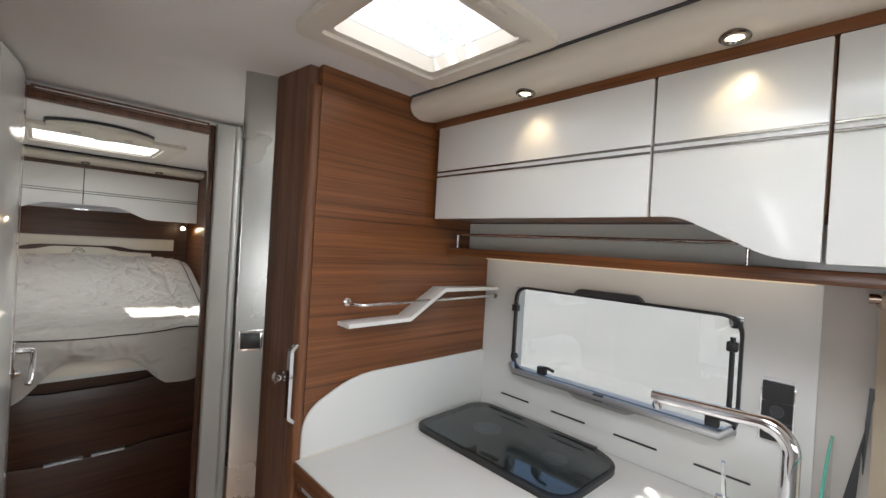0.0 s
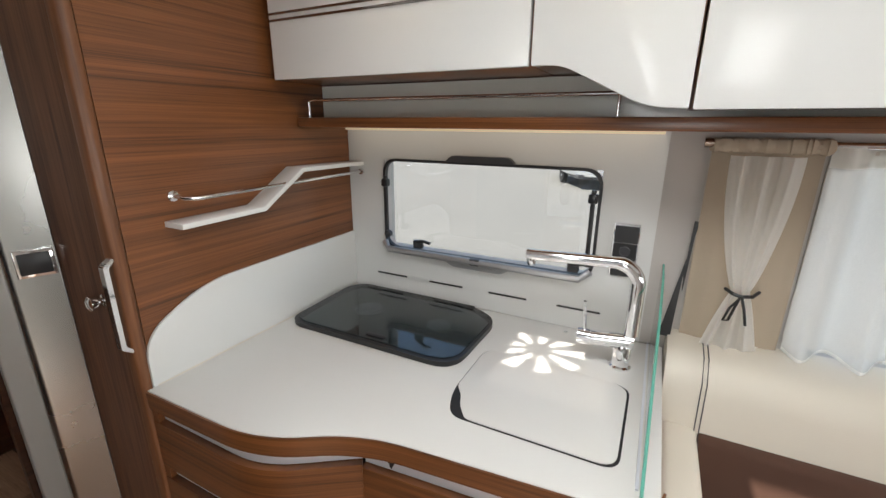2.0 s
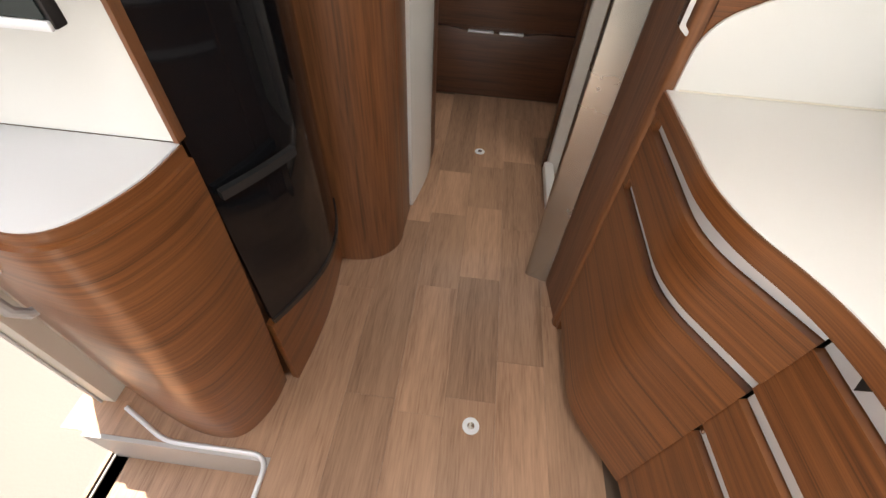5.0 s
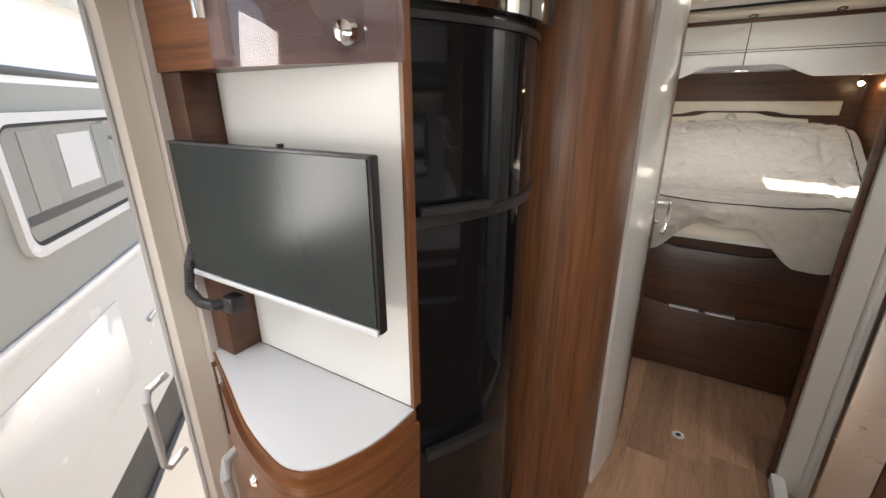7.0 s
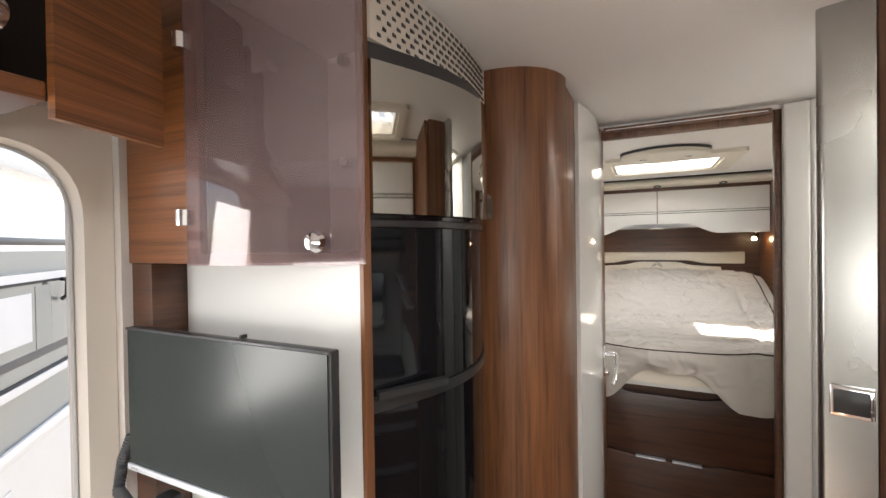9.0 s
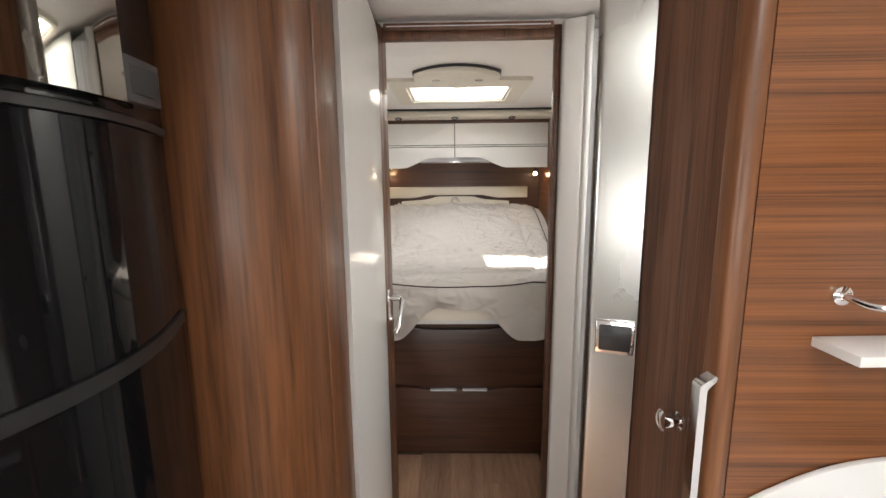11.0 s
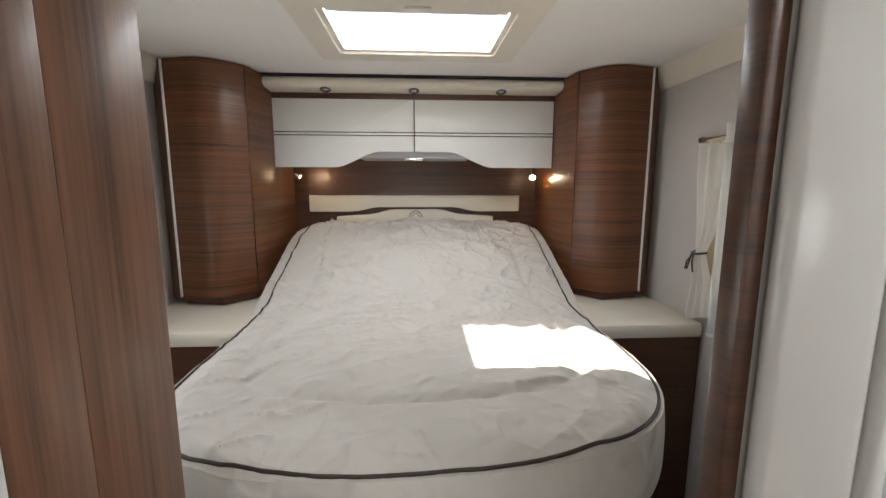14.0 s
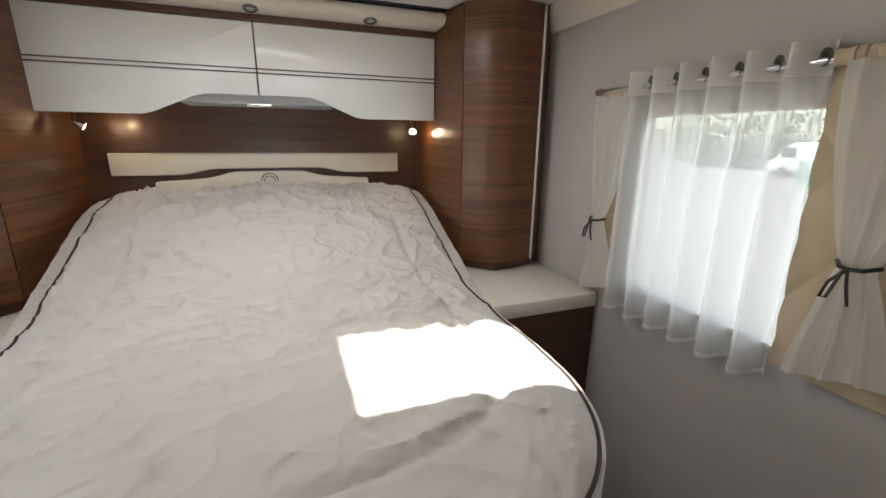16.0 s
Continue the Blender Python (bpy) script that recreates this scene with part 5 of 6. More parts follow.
# ---------------- entrance side ----------------
ef = thing("door_3", (-0.97, 0.3, 0), "beige frame of the open entrance door", "door frame", kind="structure")
bm = ring(rounded(rect(-0.12, 0.69, -0.25, 1.745), 0.012, 8), rounded(rect(-0.05, 0.642, -0.2, 1.685), [0.02, 0.02, 0.13, 0.13], 8), -1.005, -0.945, "x")
part("surround", bm, FRAME_BEIGE, ef)
part("seal", tube([(-0.985, y, z) for y, z in rounded(rect(-0.046, 0.638, -0.19, 1.681), [0.02, 0.02, 0.13, 0.13], 8)], 0.0035, 8, closed=True), GREY_PLASTIC, ef)
part("grab_handle", tube([(-0.99, 0.618, 0.85), (-0.965, 0.57, 0.85), (-0.96, 0.56, 0.83), (-0.96, 0.56, 0.66), (-0.965, 0.57, 0.64), (-0.99, 0.618, 0.64)], 0.008, 10), GREY_PLASTIC, ef, "grey grab handle")
solid("wall_grey_post", box(-0.979, -0.925, 0.691, 0.74, 0, ZC), WALL, kind="structure")

# sideboard under the screen
CABL = rounded([(-0.924, 0.70), (-0.80, 0.652), (-0.64, 0.585), (-0.485, 0.558), (-0.43, 0.68), (-0.424, 0.777)], [0, 0.1, 0.1, 0.10, 0.08, 0], 8)
cabn = thing("sideboard", (-0.65, 0.68, 0), "curved walnut sideboard with a pale grey top", "cabinet")
part("top", prism(CABL + [(-0.924, 0.777)], 0.865, 0.89, bevel=0.002), GREY_TOP, cabn, "pale grey laminate top")


def cab_face(u, v):
    p = along(CABL, u)
    q = Vector((-0.70, 0.78))
    k = 0.985 - 0.20 * (1 - v) ** 1.5 * ease(0.15, 0.7, u)
    p = q.lerp(p, k)
    return (p.x, p.y, 0.001 + v * 0.863)


part("front", sheet(40, 12, cab_face, 0.016), WOOD_H, cabn)
part("side_post", box(-0.975, -0.925, 0.742, 0.777, 0, 0.87), WOOD_DV, cabn)
part("edge", band(CABL, -0.004, -0.0005, 0.86, 0.887), WOOD_H, cabn)
h5 = part("grip", tube([(-0.80, 0.652, 0.72), (-0.80, 0.615, 0.71), (-0.79, 0.60, 0.68), (-0.78, 0.60, 0.60), (-0.775, 0.615, 0.57), (-0.77, 0.645, 0.56)], 0.011, 10), GREY_PLASTIC, cabn, "grey bow handle")
part("button_lock", lathe([(0.012, 0), (0.012, 0.006), (0.007, 0.012)], (-0.62, 0.575, 0.80), (-0.3, -0.95, 0), 16), CHROME, cabn)
so2 = thing("socket_panel", (-0.85, 0.66, 0.8), "black socket panel in a chrome frame on the sideboard", "socket")
ang = math.atan2(0.645 - 0.70, -0.80 + 0.924)


def on_cab(a0, a1, z0, z1, d0, d1):
    bm = box(a0, a1, d0, d1, z0, z1, 0.002)
    bmesh.ops.transform(bm, matrix=Matrix.Translation((-0.924, 0.70, 0)) @ Matrix.Rotation(ang, 4, "Z"), verts=bm.verts)
    return bm


part("plate", on_cab(0.035, 0.10, 0.72, 0.87, -0.009, 0.001), CHROME, so2)
for z in (0.727, 0.774, 0.821):
    part("socket", on_cab(0.041, 0.094, z, z + 0.043, -0.012, -0.0095), BLACK, so2)

bp_ = thing("media_wall", (-0.63, 0.76, 0.92), "white panel with walnut post behind the screen", "wall panel")
part("panel", box(-0.862, -0.430, 0.778, 0.79, 0.8905, 1.474), WHITE_WALL, bp_)
part("edge", box(-0.4295, -0.422, 0.774, 0.795, 0.8905, 1.95), WOOD_V, bp_)
part("post", box(-0.952, -0.864, 0.71, 0.79, 0.8905, 1.474, 0.002), WOOD_D, bp_, "walnut post")

tv = thing("television", (-0.65, 0.69, 1.1), "black flat screen television on the white panel", "television")
part("case", box(-0.893, -0.411, 0.682, 0.70, 1.094, 1.357, 0.003), BLACK, tv)
part("screen", box(-0.888, -0.416, 0.6795, 0.6815, 1.106, 1.352), SCREEN, tv, "dark glossy screen")
part("lower_rim", box(-0.892, -0.412, 0.676, 0.6815, 1.094, 1.105, 0.002), ALU_MATT, tv, "silver lower rim")
part("upper_rim", box(-0.892, -0.412, 0.6785, 0.6815, 1.3525, 1.357, 0.001), DARK_GREY, tv)
part("wall_arm", box(-0.70, -0.62, 0.7005, 0.777, 1.18, 1.28, 0.004), DARK_GREY, tv)
part("sensor", box(-0.60, -0.595, 0.688, 0.70, 1.3572, 1.363, 0.001), BLACK, tv)
part("badge", box(-0.878, -0.858, 0.6752, 0.6758, 1.0975, 1.1015), GREY_PLASTIC, tv)
hz = thing("cable_hose", (-0.85, 0.68, 1.05), "grey corrugated cable hose below the television", "cable")
pth = [Vector((-0.90, 0.69, 1.15)), Vector((-0.915, 0.68, 1.10)), Vector((-0.90, 0.665, 1.058)), Vector((-0.86, 0.66, 1.045)), Vector((-0.82, 0.665, 1.045)), Vector((-0.79, 0.68, 1.055))]
pp = [tuple(along(pth, k / 90)) for k in range(91)]
part("hose", tube(pp, [0.011 if k % 2 else 0.0085 for k in range(91)], 10), DARK_GREY, hz)
part("plug", box(-0.80, -0.765, 0.668, 0.70, 1.035, 1.07, 0.006), BLACK, hz)

# smoked glass cabinet above
gc = thing("glass_cabinet", (-0.68, 0.85, 1.475), "walnut wall cabinet with a smoked glass door", "cabinet")
part("front_panel", box(-0.975, -0.713, 0.705, 0.72, 1.474, 1.955, 0.002), WOOD_H, gc)
part("bottom", prism([(-0.975, 0.721), (-0.713, 0.721), (-0.713, 0.694), (-0.432, 0.776), (-0.432, 1.05), (-0.975, 1.05)], 1.4745, 1.49), WOOD_D, gc)
part("side", box(-0.727, -0.713, 0.722, 1.05, 1.49, 1.955), WOOD_D, gc)
part("side", box(-0.447, -0.433, 0.796, 1.05, 1.49, 1.955), WOOD_D, gc)
part("back", box(-0.713, -0.447, 1.04, 1.05, 1.49, 1.955), material("cabinet_inner", (0.5, 0.46, 0.45), 0.4), gc)
for z in (1.64, 1.80):
    part("glass_shelf", prism([(-0.712, 0.735), (-0.60, 0.76), (-0.449, 0.80), (-0.449, 1.038), (-0.715, 1.038)], z, z + 0.005), GLASS, gc)
gd = part("glass_door", sheet(24, 2, lambda u, v: (-0.7145 + 0.3015 * u + 0.006 * math.sin(u * math.pi), 0.688 + 0.082 * u - 0.014 * math.sin(u * math.pi), 1.472 + 0.48 * v), 0.005), SMOKED, gc, "smoked glass door, gently bowed")
gd.visible_shadow = False
for z in (1.552, 1.845):
    k = part("hinge", tube([(-0.716, 0.679, z - 0.013), (-0.716, 0.679, z + 0.013)], 0.0115, 18), CHROME, gc, "chrome glass hinge")
part("knob", lathe([(0.005, 0), (0.005, 0.01), (0.014, 0.014), (0.017, 0.022), (0.013, 0.031), (0.005, 0.034)], (-0.475, 0.741, 1.508), (0.23, -0.97, 0), 20), CHROME, gc, "ball shaped chrome knob")
for x, z in ((-0.565, 1.634), (-0.453, 1.633), (-0.565, 1.793), (-0.453, 1.795)):
    u = (x + 0.7145) / 0.3015
    yq = 0.688 + 0.082 * u - 0.014 * math.sin(u * math.pi)
    part("shelf_clamp", lathe([(0.004, 0), (0.009, 0.004), (0.010, 0.012), (0.006, 0.02)], (x, yq + 0.026, z), (0.23, -0.97, 0), 14), SPOT_RIM, gc, "dark chrome glass clamp")

# overhead locker above the entrance
ol = thing("entrance_locker", (-0.85, 0.1, 1.72), "walnut overhead locker above the entrance, flap ajar", "cabinet")
part("shelf_board", box(-0.975, -0.705, -0.7, 0.50, 1.69, 1.715, 0.003), WOOD_H, ol)
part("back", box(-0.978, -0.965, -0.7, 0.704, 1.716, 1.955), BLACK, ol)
part("divider", box(-0.95, -0.71, 0.40, 0.42, 1.716, 1.955), WOOD_H, ol)
part("divider", box(-0.95, -0.71, 0.25, 0.268, 1.716, 1.955), WOOD_H, ol)
part("inner_panel", box(-0.80, -0.79, 0.02, 0.25, 1.716, 1.955), WOOD_H, ol)
part("flap", prism([(-0.703, 0.50), (-0.692, 0.503), (-0.735, 0.662), (-0.747, 0.66)], 1.668, 1.955), WOOD_H, ol, "walnut flap")
hg = part("stay_hinge", lathe([(0.022, 0), (0.022, 0.016), (0.012, 0.02)], (-0.735, 0.462, 1.79), (0.4, -0.9, 0), 20), CHROME, ol, "chrome stay hinge")
part("stay_arm", tube([(-0.73, 0.458, 1.79), (-0.71, 0.475, 1.84), (-0.702, 0.485, 1.90)], 0.005, 8), CHROME, ol)
solid("trim_pelmet", box(-0.979, -0.94, -0.7, 0.70, 1.7455, 1.7555), WALL, kind="structure")

# tall fridge with curved doors
fg = thing("fridge", (-0.6, 1.02, 0), "tall black fridge with curved gloss doors in walnut", "fridge")


def bulge(y0, y1, d, z0, z1, lift=0.0, x0=-0.43, x1=-0.412):
    return sheet(24, 6, lambda u, v: (x0 + (x1 - x0) * u + d * math.sin((y0 + (y1 - y0) * u - 0.796) / 0.479 * math.pi) + lift, y0 + (y1 - y0) * u, z0 + (z1 - z0) * v), 0.014)


part("freezer_door", bulge(0.796, 1.275, 0.07, 1.545, 1.802), FRIDGE_BLACK, fg)
part("mirror_panel", bulge(0.798, 1.10, 0.07, 1.553, 1.80, 0.003), FRIDGE_MIRROR, fg, "mirrored upper door panel")
part("door", bulge(0.796, 1.275, 0.07, 1.247, 1.53), FRIDGE_BLACK, fg)
part("door", bulge(0.796, 1.275, 0.07, 0.34, 1.223), FRIDGE_BLACK, fg)
for z0, z1 in ((1.532, 1.543), (1.225, 1.245), (1.804, 1.832), (0.32, 0.338)):
    part("door_trim", bulge(0.796, 1.275, 0.07, z0, z1, 0.004), BLACK, fg, "black rounded trim")
part("grip", bulge(0.805, 0.92, 0.075, 1.25, 1.262, 0.002), BLACK_SEAL, fg, "black recessed grip")
part("grip", bulge(1.12, 1.19, 0.075, 1.56, 1.615, 0.006), DARK_GREY, fg, "dark grey recessed grip")
part("grip_recess", bulge(1.13, 1.18, 0.075, 1.57, 1.605, 0.0085), BLACK, fg)
part("grip", bulge(0.805, 0.96, 0.075, 0.752, 0.772, 0.004), BLACK, fg, "dark grey recessed grip")
part("body", box(-0.95, -0.45, 1.052, 1.285, 0.02, 1.955), WOOD_D, fg)
part("lower_body", box(-0.95, -0.462, 0.796, 1.0515, 0.02, 1.472), WOOD_D, fg)
part("plinth", sheet(24, 2, lambda u, v: (-0.452 + 0.022 * math.sin(u * math.pi), 0.79 + 0.50 * u, 0.001 + 0.317 * v), 0.02), WOOD_H, fg, "curved walnut plinth")
part("vent_grille", bulge(0.796, 1.283, 0.02, 1.834, 1.955), material("beige_grille", (0.55, 0.50, 0.44), 0.5), fg, "beige perforated grille")
bm = bm_new()
for r in range(8):
    for c in range(19):
        y = 0.81 + c * 0.0245 + (0.0128 if r % 2 else 0)
        z = 1.843 + r * 0.0138
        if y > 1.26:
            continue
        x = -0.43 + 0.018 * (y - 0.796) / 0.479 + 0.02 * math.sin((y - 0.796) / 0.479 * math.pi)
        box(x - 0.016, x + 0.0158, y, y + 0.015, z, z + 0.006, bm=bm)
gs = part("vent_slot", bm, BLACK, fg, "dark slots", smooth=False)
gs["kind"] = "stuff"

# floor studs
for x, y in ((0.122, 0.712), (0.068, 2.094)):
    st = thing("floor_stud", (x, y, 0), "round metal table socket sunk in the floor", "floor socket", group="floor sockets")
    part("flange", lathe([(0.026, 0), (0.025, 0.002), (0.016, 0.003), (0.012, 0.001)], (x, y, 0.0008), sides=24), ALU_MATT, st)
    part("cap", lathe([(0.0105, 0), (0.0105, 0.003), (0.006, 0.004)], (x, y, 0.0012), sides=16), CHROME, st)

# ---------------- outside ----------------
ASPHALT = material("pale_asphalt", (0.17, 0.165, 0.155), 0.95, vary=0.16, scale=0.6, bump=0.5, bump_scale=60)
solid("ground", box(-400, 400, -400, 400, -1.0, -0.85), ASPHALT, kind="structure", smooth=False)
SILVER = material("polished_caravan_skin", (0.72, 0.74, 0.76), 0.22, metal=0.85, vary=0.05, scale=2)
VAN_WHITE = material("vehicle_white", (0.68, 0.685, 0.675), 0.25, coat=0.5, vary=0.02)
TYRE = material("tyre_rubber", (0.025, 0.025, 0.026), 0.8)
DARK_GLASS = material("dark_vehicle_glass", (0.05, 0.06, 0.07), 0.06, coat=0.6)
HEDGE = material("hedge_leaf", (0.075, 0.13, 0.035), 0.6, vary=0.4, scale=4)


def wheel(parent, x, y, r, w, axis):
    t = part("wheel", lathe([(r * 0.62, -w / 2), (r * 0.95, -w / 2), (r, -w / 4), (r, w / 4), (r * 0.95, w / 2), (r * 0.62, w / 2)], (x, y, -0.85 + r), axis, 24), TYRE, parent)
    part("rim", lathe([(r * 0.6, -w * 0.45), (r * 0.6, w * 0.45), (r * 0.2, w * 0.5)], (x, y, -0.85 + r), axis, 20), ALU_MATT, t)


def silver_caravan(x, y, turn, length, label):
    c = thing("caravan", (x, y, -0.85), label, "caravan", group="silver caravans")
    m = Matrix.Translation((x, y, 0)) @ Matrix.Rotation(turn, 4, "Z")

    def fn(u, v):
        a = (u - 0.5) * 2
        t = v * math.pi
        e = (1 - abs(a) ** 3.2) ** 0.42
        return m @ Vector((a * length / 2, 1.15 * math.cos(t) * e, -0.35 + 2.1 * abs(math.sin(t)) ** 0.55 * (0.35 + 0.65 * e)))
    part("shell", sheet(28, 24, fn), SILVER, c, "rounded riveted metal shell")
    bm = box(-length * 0.42, length * 0.42, -1.0, 1.0, -0.45, -0.3)
    bmesh.ops.transform(bm, matrix=m, verts=bm.verts)
    part("chassis", bm, DARK_GREY, c)
    for a, w_ in ((-0.18, 0.9), (0.22, 0.6)):
        for sd in (-1, 1):
            bm = box(a * length - w_ / 2, a * length + w_ / 2, sd * 1.10 - 0.03, sd * 1.10 + 0.03, 0.55, 1.05, 0.02)
            bmesh.ops.transform(bm, matrix=m, verts=bm.verts)
            part("window", bm, DARK_GLASS, c)
    bm = box(-length * 0.495, -length * 0.455, -0.55, 0.55, 0.55, 1.0, 0.02)
    bmesh.ops.transform(bm, matrix=m, verts=bm.verts)
    part("window", bm, DARK_GLASS, c)
    tip = m @ Vector((-length / 2 - 0.9, 0, -0.4))
    part("drawbar", tube([m @ Vector((-length * 0.4, 0.5, -0.42)), tip], 0.05, 8), DARK_GREY, c)
    part("drawbar", tube([m @ Vector((-length * 0.4, -0.5, -0.42)), tip], 0.05, 8), DARK_GREY, c)
    part("jockey_wheel", tube([tip, (tip.x, tip.y, -0.84)], 0.05, 8), DARK_GREY, c)
    for sd in (-1, 1):
        p = m @ Vector((0.1, sd * 1.0, 0))
        q = m.to_3x3() @ Vector((0, 1, 0))
        wheel(c, p.x, p.y, 0.33, 0.2, q)
    return c


silver_caravan(18.6, 2.7, radians(25), 5.0, "rounded silver caravan parked on the pale yard")
silver_caravan(25.5, 8.4, radians(70), 5.5, "rounded silver caravan parked by the hedge")


def van(name, x, y, turn, length, height, label, cat):
    v = thing(name, (x, y, -0.85), label, cat, group="parked vehicles")
    m = Matrix.Translation((x, y, -0.85)) @ Matrix.Rotation(turn, 4, "Z")
    h = length / 2
    prof_ = rounded([(-h, 0.35), (h, 0.35), (h, 0.95), (h - 0.35, 1.15), (h - 1.2, height), (-h, height)], [0.1, 0.15, 0.2, 0.15, 0.4, 0.15], 5)
    bm = prism(prof_, -0.95, 0.95, "y", bevel=0.08)
    bmesh.ops.transform(bm, matrix=m, verts=bm.verts)
    part("body", bm, VAN_WHITE, v)
    for a0, a1 in ((h - 1.5, h - 0.75), (-h + 0.4, -h + 1.5)):
        for sd in (-1, 1):
            bm = box(a0, a1, sd * 0.955 - 0.01, sd * 0.955 + 0.01, height * 0.58, height * 0.85, 0.005)
            bmesh.ops.transform(bm, matrix=m, verts=bm.verts)
            part("window", bm, DARK_GLASS, v)
    for a in (-h + 0.9, h - 0.9):
        for sd in (-0.85, 0.85):
            p = m @ Vector((a, sd, 0))
            wheel(v, p.x, p.y, 0.34, 0.22, m.to_3x3() @ Vector((0, 1, 0)))
    return v


van("van", 33.0, 19.5, radians(105), 5.4, 2.3, "white panel van parked at the yard's edge", "van")
van("small_caravan", 28.5, 12.6, radians(110), 4.2, 1.9, "small white caravan parked on the yard", "caravan")
van("van", 31.0, -6.0, radians(95), 5.4, 2.3, "white panel van parked at the yard's edge", "van")
for y0, y1 in ((15.0, 16.2), (12.0, 13.2)):
    f = thing("glass_fence", (25, (y0 + y1) / 2, -0.85), "green tinted glass fence panel in the yard", "fence", group="fence panels")
    part("pane", box(25.0, 25.02, y0, y1, -0.75, 0.55), clear_glass("green_pane", (0.5, 0.75, 0.66), 0.08), f)
    for y in (y0, y1):
        part("post", box(24.97, 25.05, y - 0.03, y + 0.03, -0.85, 0.6), GLASS_EDGE, f)
rng = np.random.default_rng(4)


def leaf_mass(name, boxes, count, size, label):
    """Many small leaf clumps filling rough boxes."""
    vs, fs = [], []
    for (x0, x1, y0, y1, z0, z1), n in zip(boxes, count):
        for _ in range(n):
            p = Vector((rng.uniform(x0, x1), rng.uniform(y0, y1), z0 + (z1 - z0) * rng.uniform(0, 1) * (0.75 + 0.25 * noise.noise((rng.uniform(0, 9), x0, y0)))))
            q = Euler((rng.uniform(0, 6), rng.uniform(0, 6), rng.uniform(0, 6))).to_matrix()
            s = size * rng.uniform(0.6, 1.4)
            k = len(vs)
            vs.extend([tuple(p + q @ Vector(c) * s) for c in ((-1, 0, 0), (0, -0.5, 0.1), (1, 0, 0), (0, 0.5, 0.1))])
            fs.append((k, k + 1, k + 2, k + 3))
    me = bpy.data.meshes.new(name)
    me.from_pydata(vs, [], fs)
    me.materials.append(HEDGE)
    return tagged(new(name, me), label, "hedge", kind="stuff")


leaf_mass("hedge", [(36, 39, -30, 32, -0.85, 2.2), (34, 36, 3, 12, -0.85, 1.6), (45, 50, -40, 45, -0.85, 6.0)], (6000, 2500, 8000), 0.30, "green leafy hedge behind the yard")

# neighbouring motorhome seen through the entrance
nb = thing("neighbour_motorhome", (-3.3, 1.2, -0.85), "white and grey motorhome standing next door", "motorhome")
A, B = Vector((-2.26, 0.73)), Vector((-3.13, 1.52))
nd = (B - A).normalized()
nn = Vector((nd.y, -nd.x))
nn = nn if nn.dot(Vector((-0.02, 0.26)) - A) > 0 else -nn
NM = Matrix(((nd.x, -nn.x, 0, A.x), (nd.y, -nn.y, 0, A.y), (0, 0, 1, 0), (0, 0, 0, 1)))


def nb_box(a0, a1, d0, d1, z0, z1, bev=0.0):
    bm = box(a0, a1, d0, d1, z0, z1, bev)
    bmesh.ops.transform(bm, matrix=NM, verts=bm.verts)
    bmesh.ops.recalc_face_normals(bm, faces=bm.faces)
    return bm


def nb_shape(bm):
    bmesh.ops.transform(bm, matrix=NM, verts=bm.verts)
    bmesh.ops.recalc_face_normals(bm, faces=bm.faces)
    return bm


part("body", nb_box(-1.25, 4.0, 0.0, 2.0, -0.45, 2.1, 0.04), VAN_WHITE, nb)
part("grey_band", nb_box(-1.2, 3.9, -0.006, -0.001, 0.60, 1.50), material("motorhome_grey", (0.33, 0.335, 0.305), 0.4, vary=0.03), nb, "grey painted band")
part("rubbing_strip", nb_box(-1.22, 3.95, -0.03, -0.0065, 0.535, 0.60, 0.008), VAN_WHITE, nb)
part("roof_rail", nb_box(-1.22, 3.95, -0.012, -0.0015, 1.53, 1.565, 0.004), DARK_GREY, nb, "dark trim line")
part("awning", nb_box(-1.0, 3.0, -0.09, -0.0015, 1.86, 2.0, 0.03), VAN_WHITE, nb)
wo = rounded(rect(-0.02, 1.30, 0.83, 1.39), 0.09, 8)
wi = rounded(rect(0.02, 1.26, 0.87, 1.35), 0.08, 8)
wf = part("window", nb_shape(ring(wo, wi, -0.035, -0.0065, "y")), VAN_WHITE, nb, "white window frame")
part("seal", nb_shape(ring(wi, rounded(rect(0.035, 1.245, 0.885, 1.335), 0.07, 8), -0.028, -0.008, "y")), BLACK_SEAL, wf, "black rubber seal")
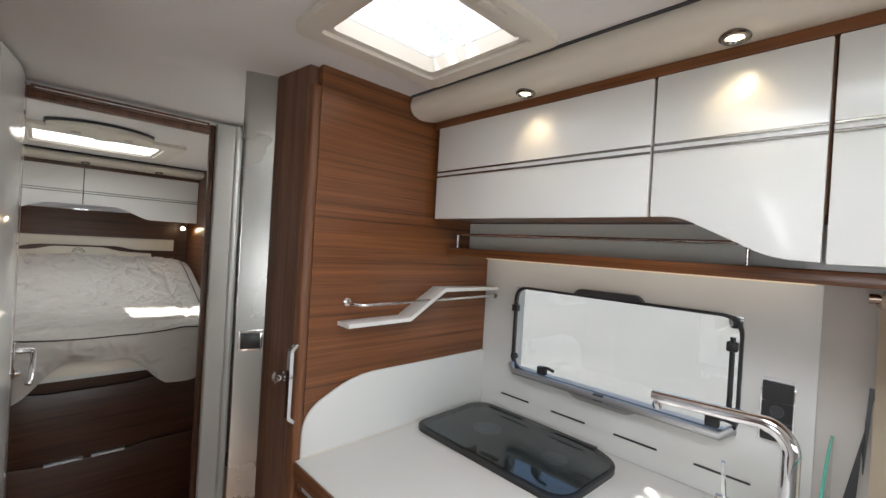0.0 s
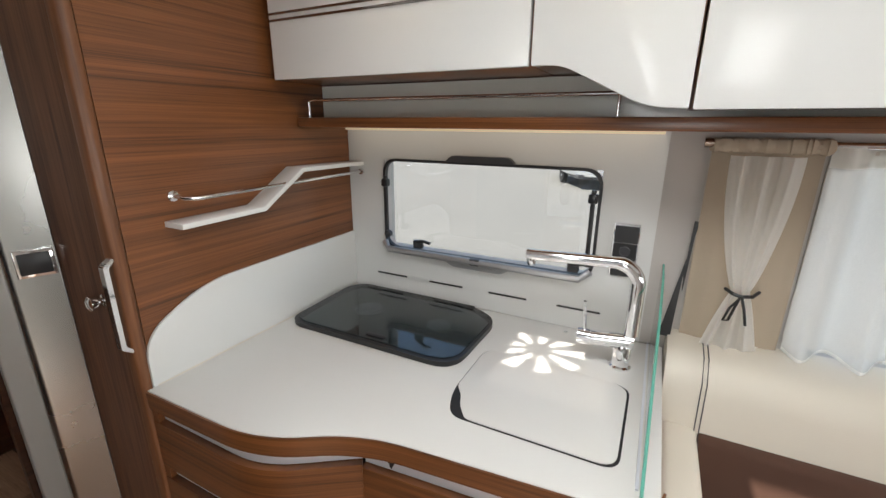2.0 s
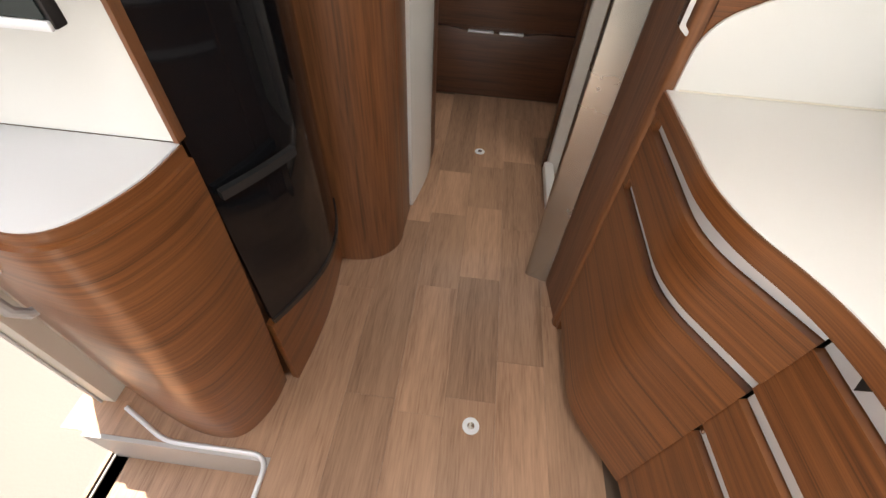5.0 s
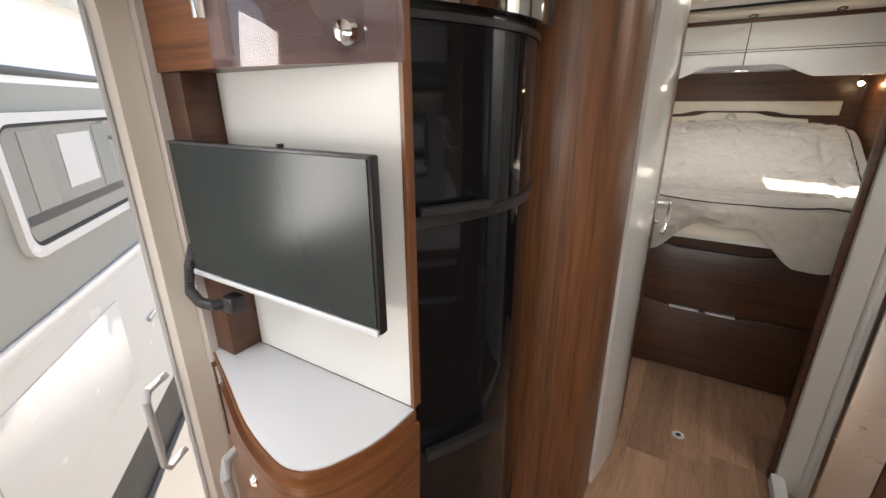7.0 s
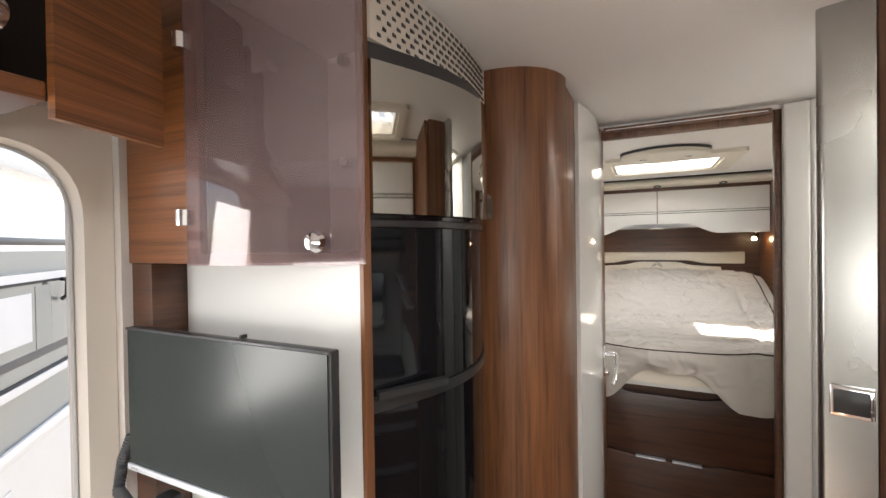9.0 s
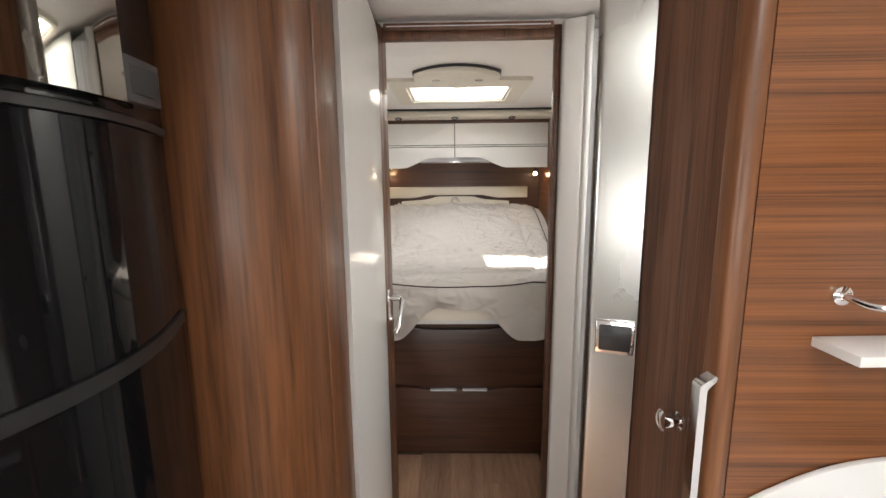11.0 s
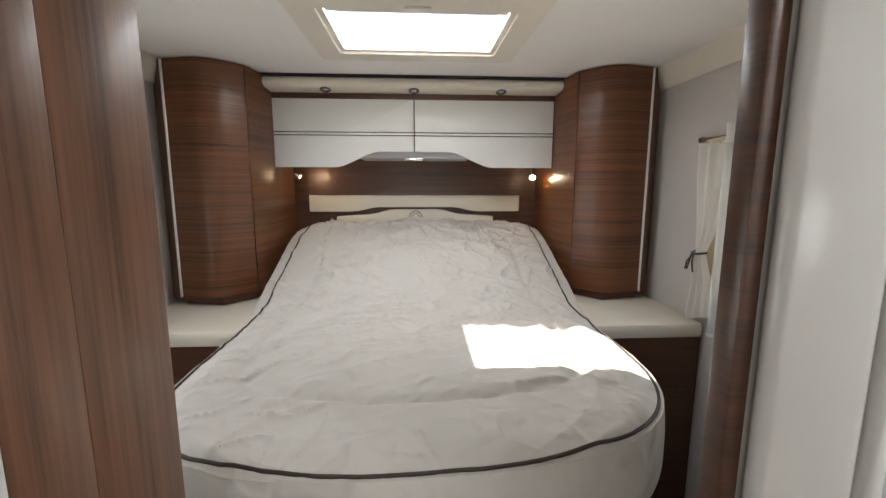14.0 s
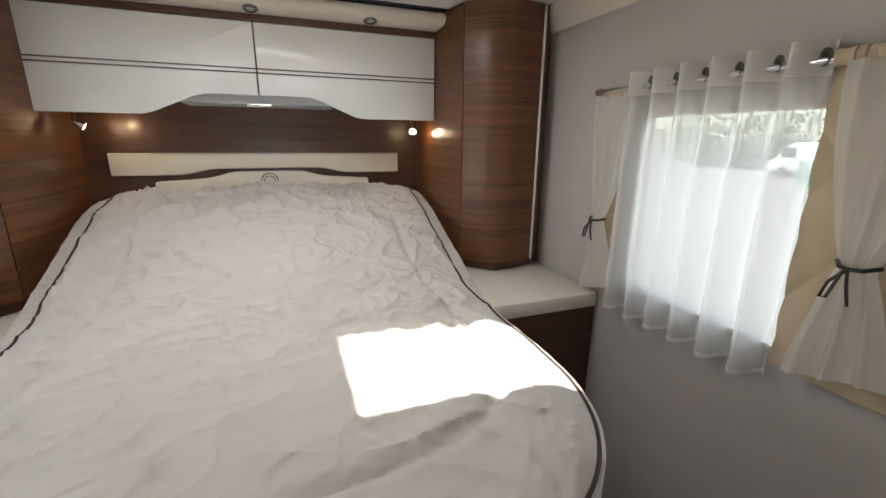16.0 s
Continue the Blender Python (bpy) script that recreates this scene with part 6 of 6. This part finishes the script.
part("pane", nb_shape(prism(wi, -0.02, -0.0075, "y")), material("grey_window", (0.24, 0.25, 0.225), 0.08, coat=0.6, vary=0.25, scale=2), wf)
part("sill_strip", nb_box(0.06, 1.24, -0.0225, -0.0205, 0.955, 0.995), DARK_GREY, wf, "dark strip behind the pane")
for x0 in (0.15, 0.76):
    part("inner_curtain", nb_box(x0, x0 + 0.16, -0.0222, -0.0206, 1.0, 1.32), material("pale_curtain", (0.36, 0.36, 0.32), 0.8), wf, "drawn pale curtain")
part("blind", nb_box(0.42, 0.72, -0.0225, -0.0205, 1.05, 1.29), VAN_WHITE, wf, "pale blind")
part("door_pull", nb_shape(tube([(1.02, -0.035, 1.34), (0.99, -0.07, 1.33), (0.98, -0.07, 1.25), (1.02, -0.035, 1.23)], 0.012, 8)), BLACK, nb)
part("filler_cap", nb_shape(prism(rounded(rect(0.86, 0.98, 0.10, 0.13), 0.015, 4), -0.02, -0.001, "y")), GREY_PLASTIC, nb)
part("hatch", nb_box(-0.5, 0.55, -0.006, -0.001, -0.1, 0.40, 0.002), VAN_WHITE, nb)
part("skirt", nb_box(-1.1, 3.8, 0.05, 1.9, -0.84, -0.46), BLACK, nb)

# ---------------- floor planks, the last pieces ----------------
cols = []
x = -1.054
k = 0
PW = 0.156
made_planks = {}
while x < 0.70:
    y = -0.45 - (k * 0.237) % 0.6
    j = 0
    while y < 2.66:
        L = (0.62, 0.30, 0.48, 0.78, 0.40)[(k * 3 + j * 2) % 5]
        y0, y1 = max(y, -0.6), min(y + L, 2.66)
        if x < -0.44:
            y0 = max(y0, 0.553)
        if y1 - y0 > 0.04 and not (x > 0.45 and y0 > 0.2):
            key = round(y1 - y0, 3)
            if key not in made_planks:
                made_planks[key] = mesh_of("plank", box(0, PW - 0.0006, 0, y1 - y0 - 0.0006, -0.0035, 0.0), PLANK, False)
            ob = new("plank", made_planks[key])
            ob.parent = floor
            ob.location = (x, y0, 0.0)
        y += L
        j += 1
    x += PW
    k += 1
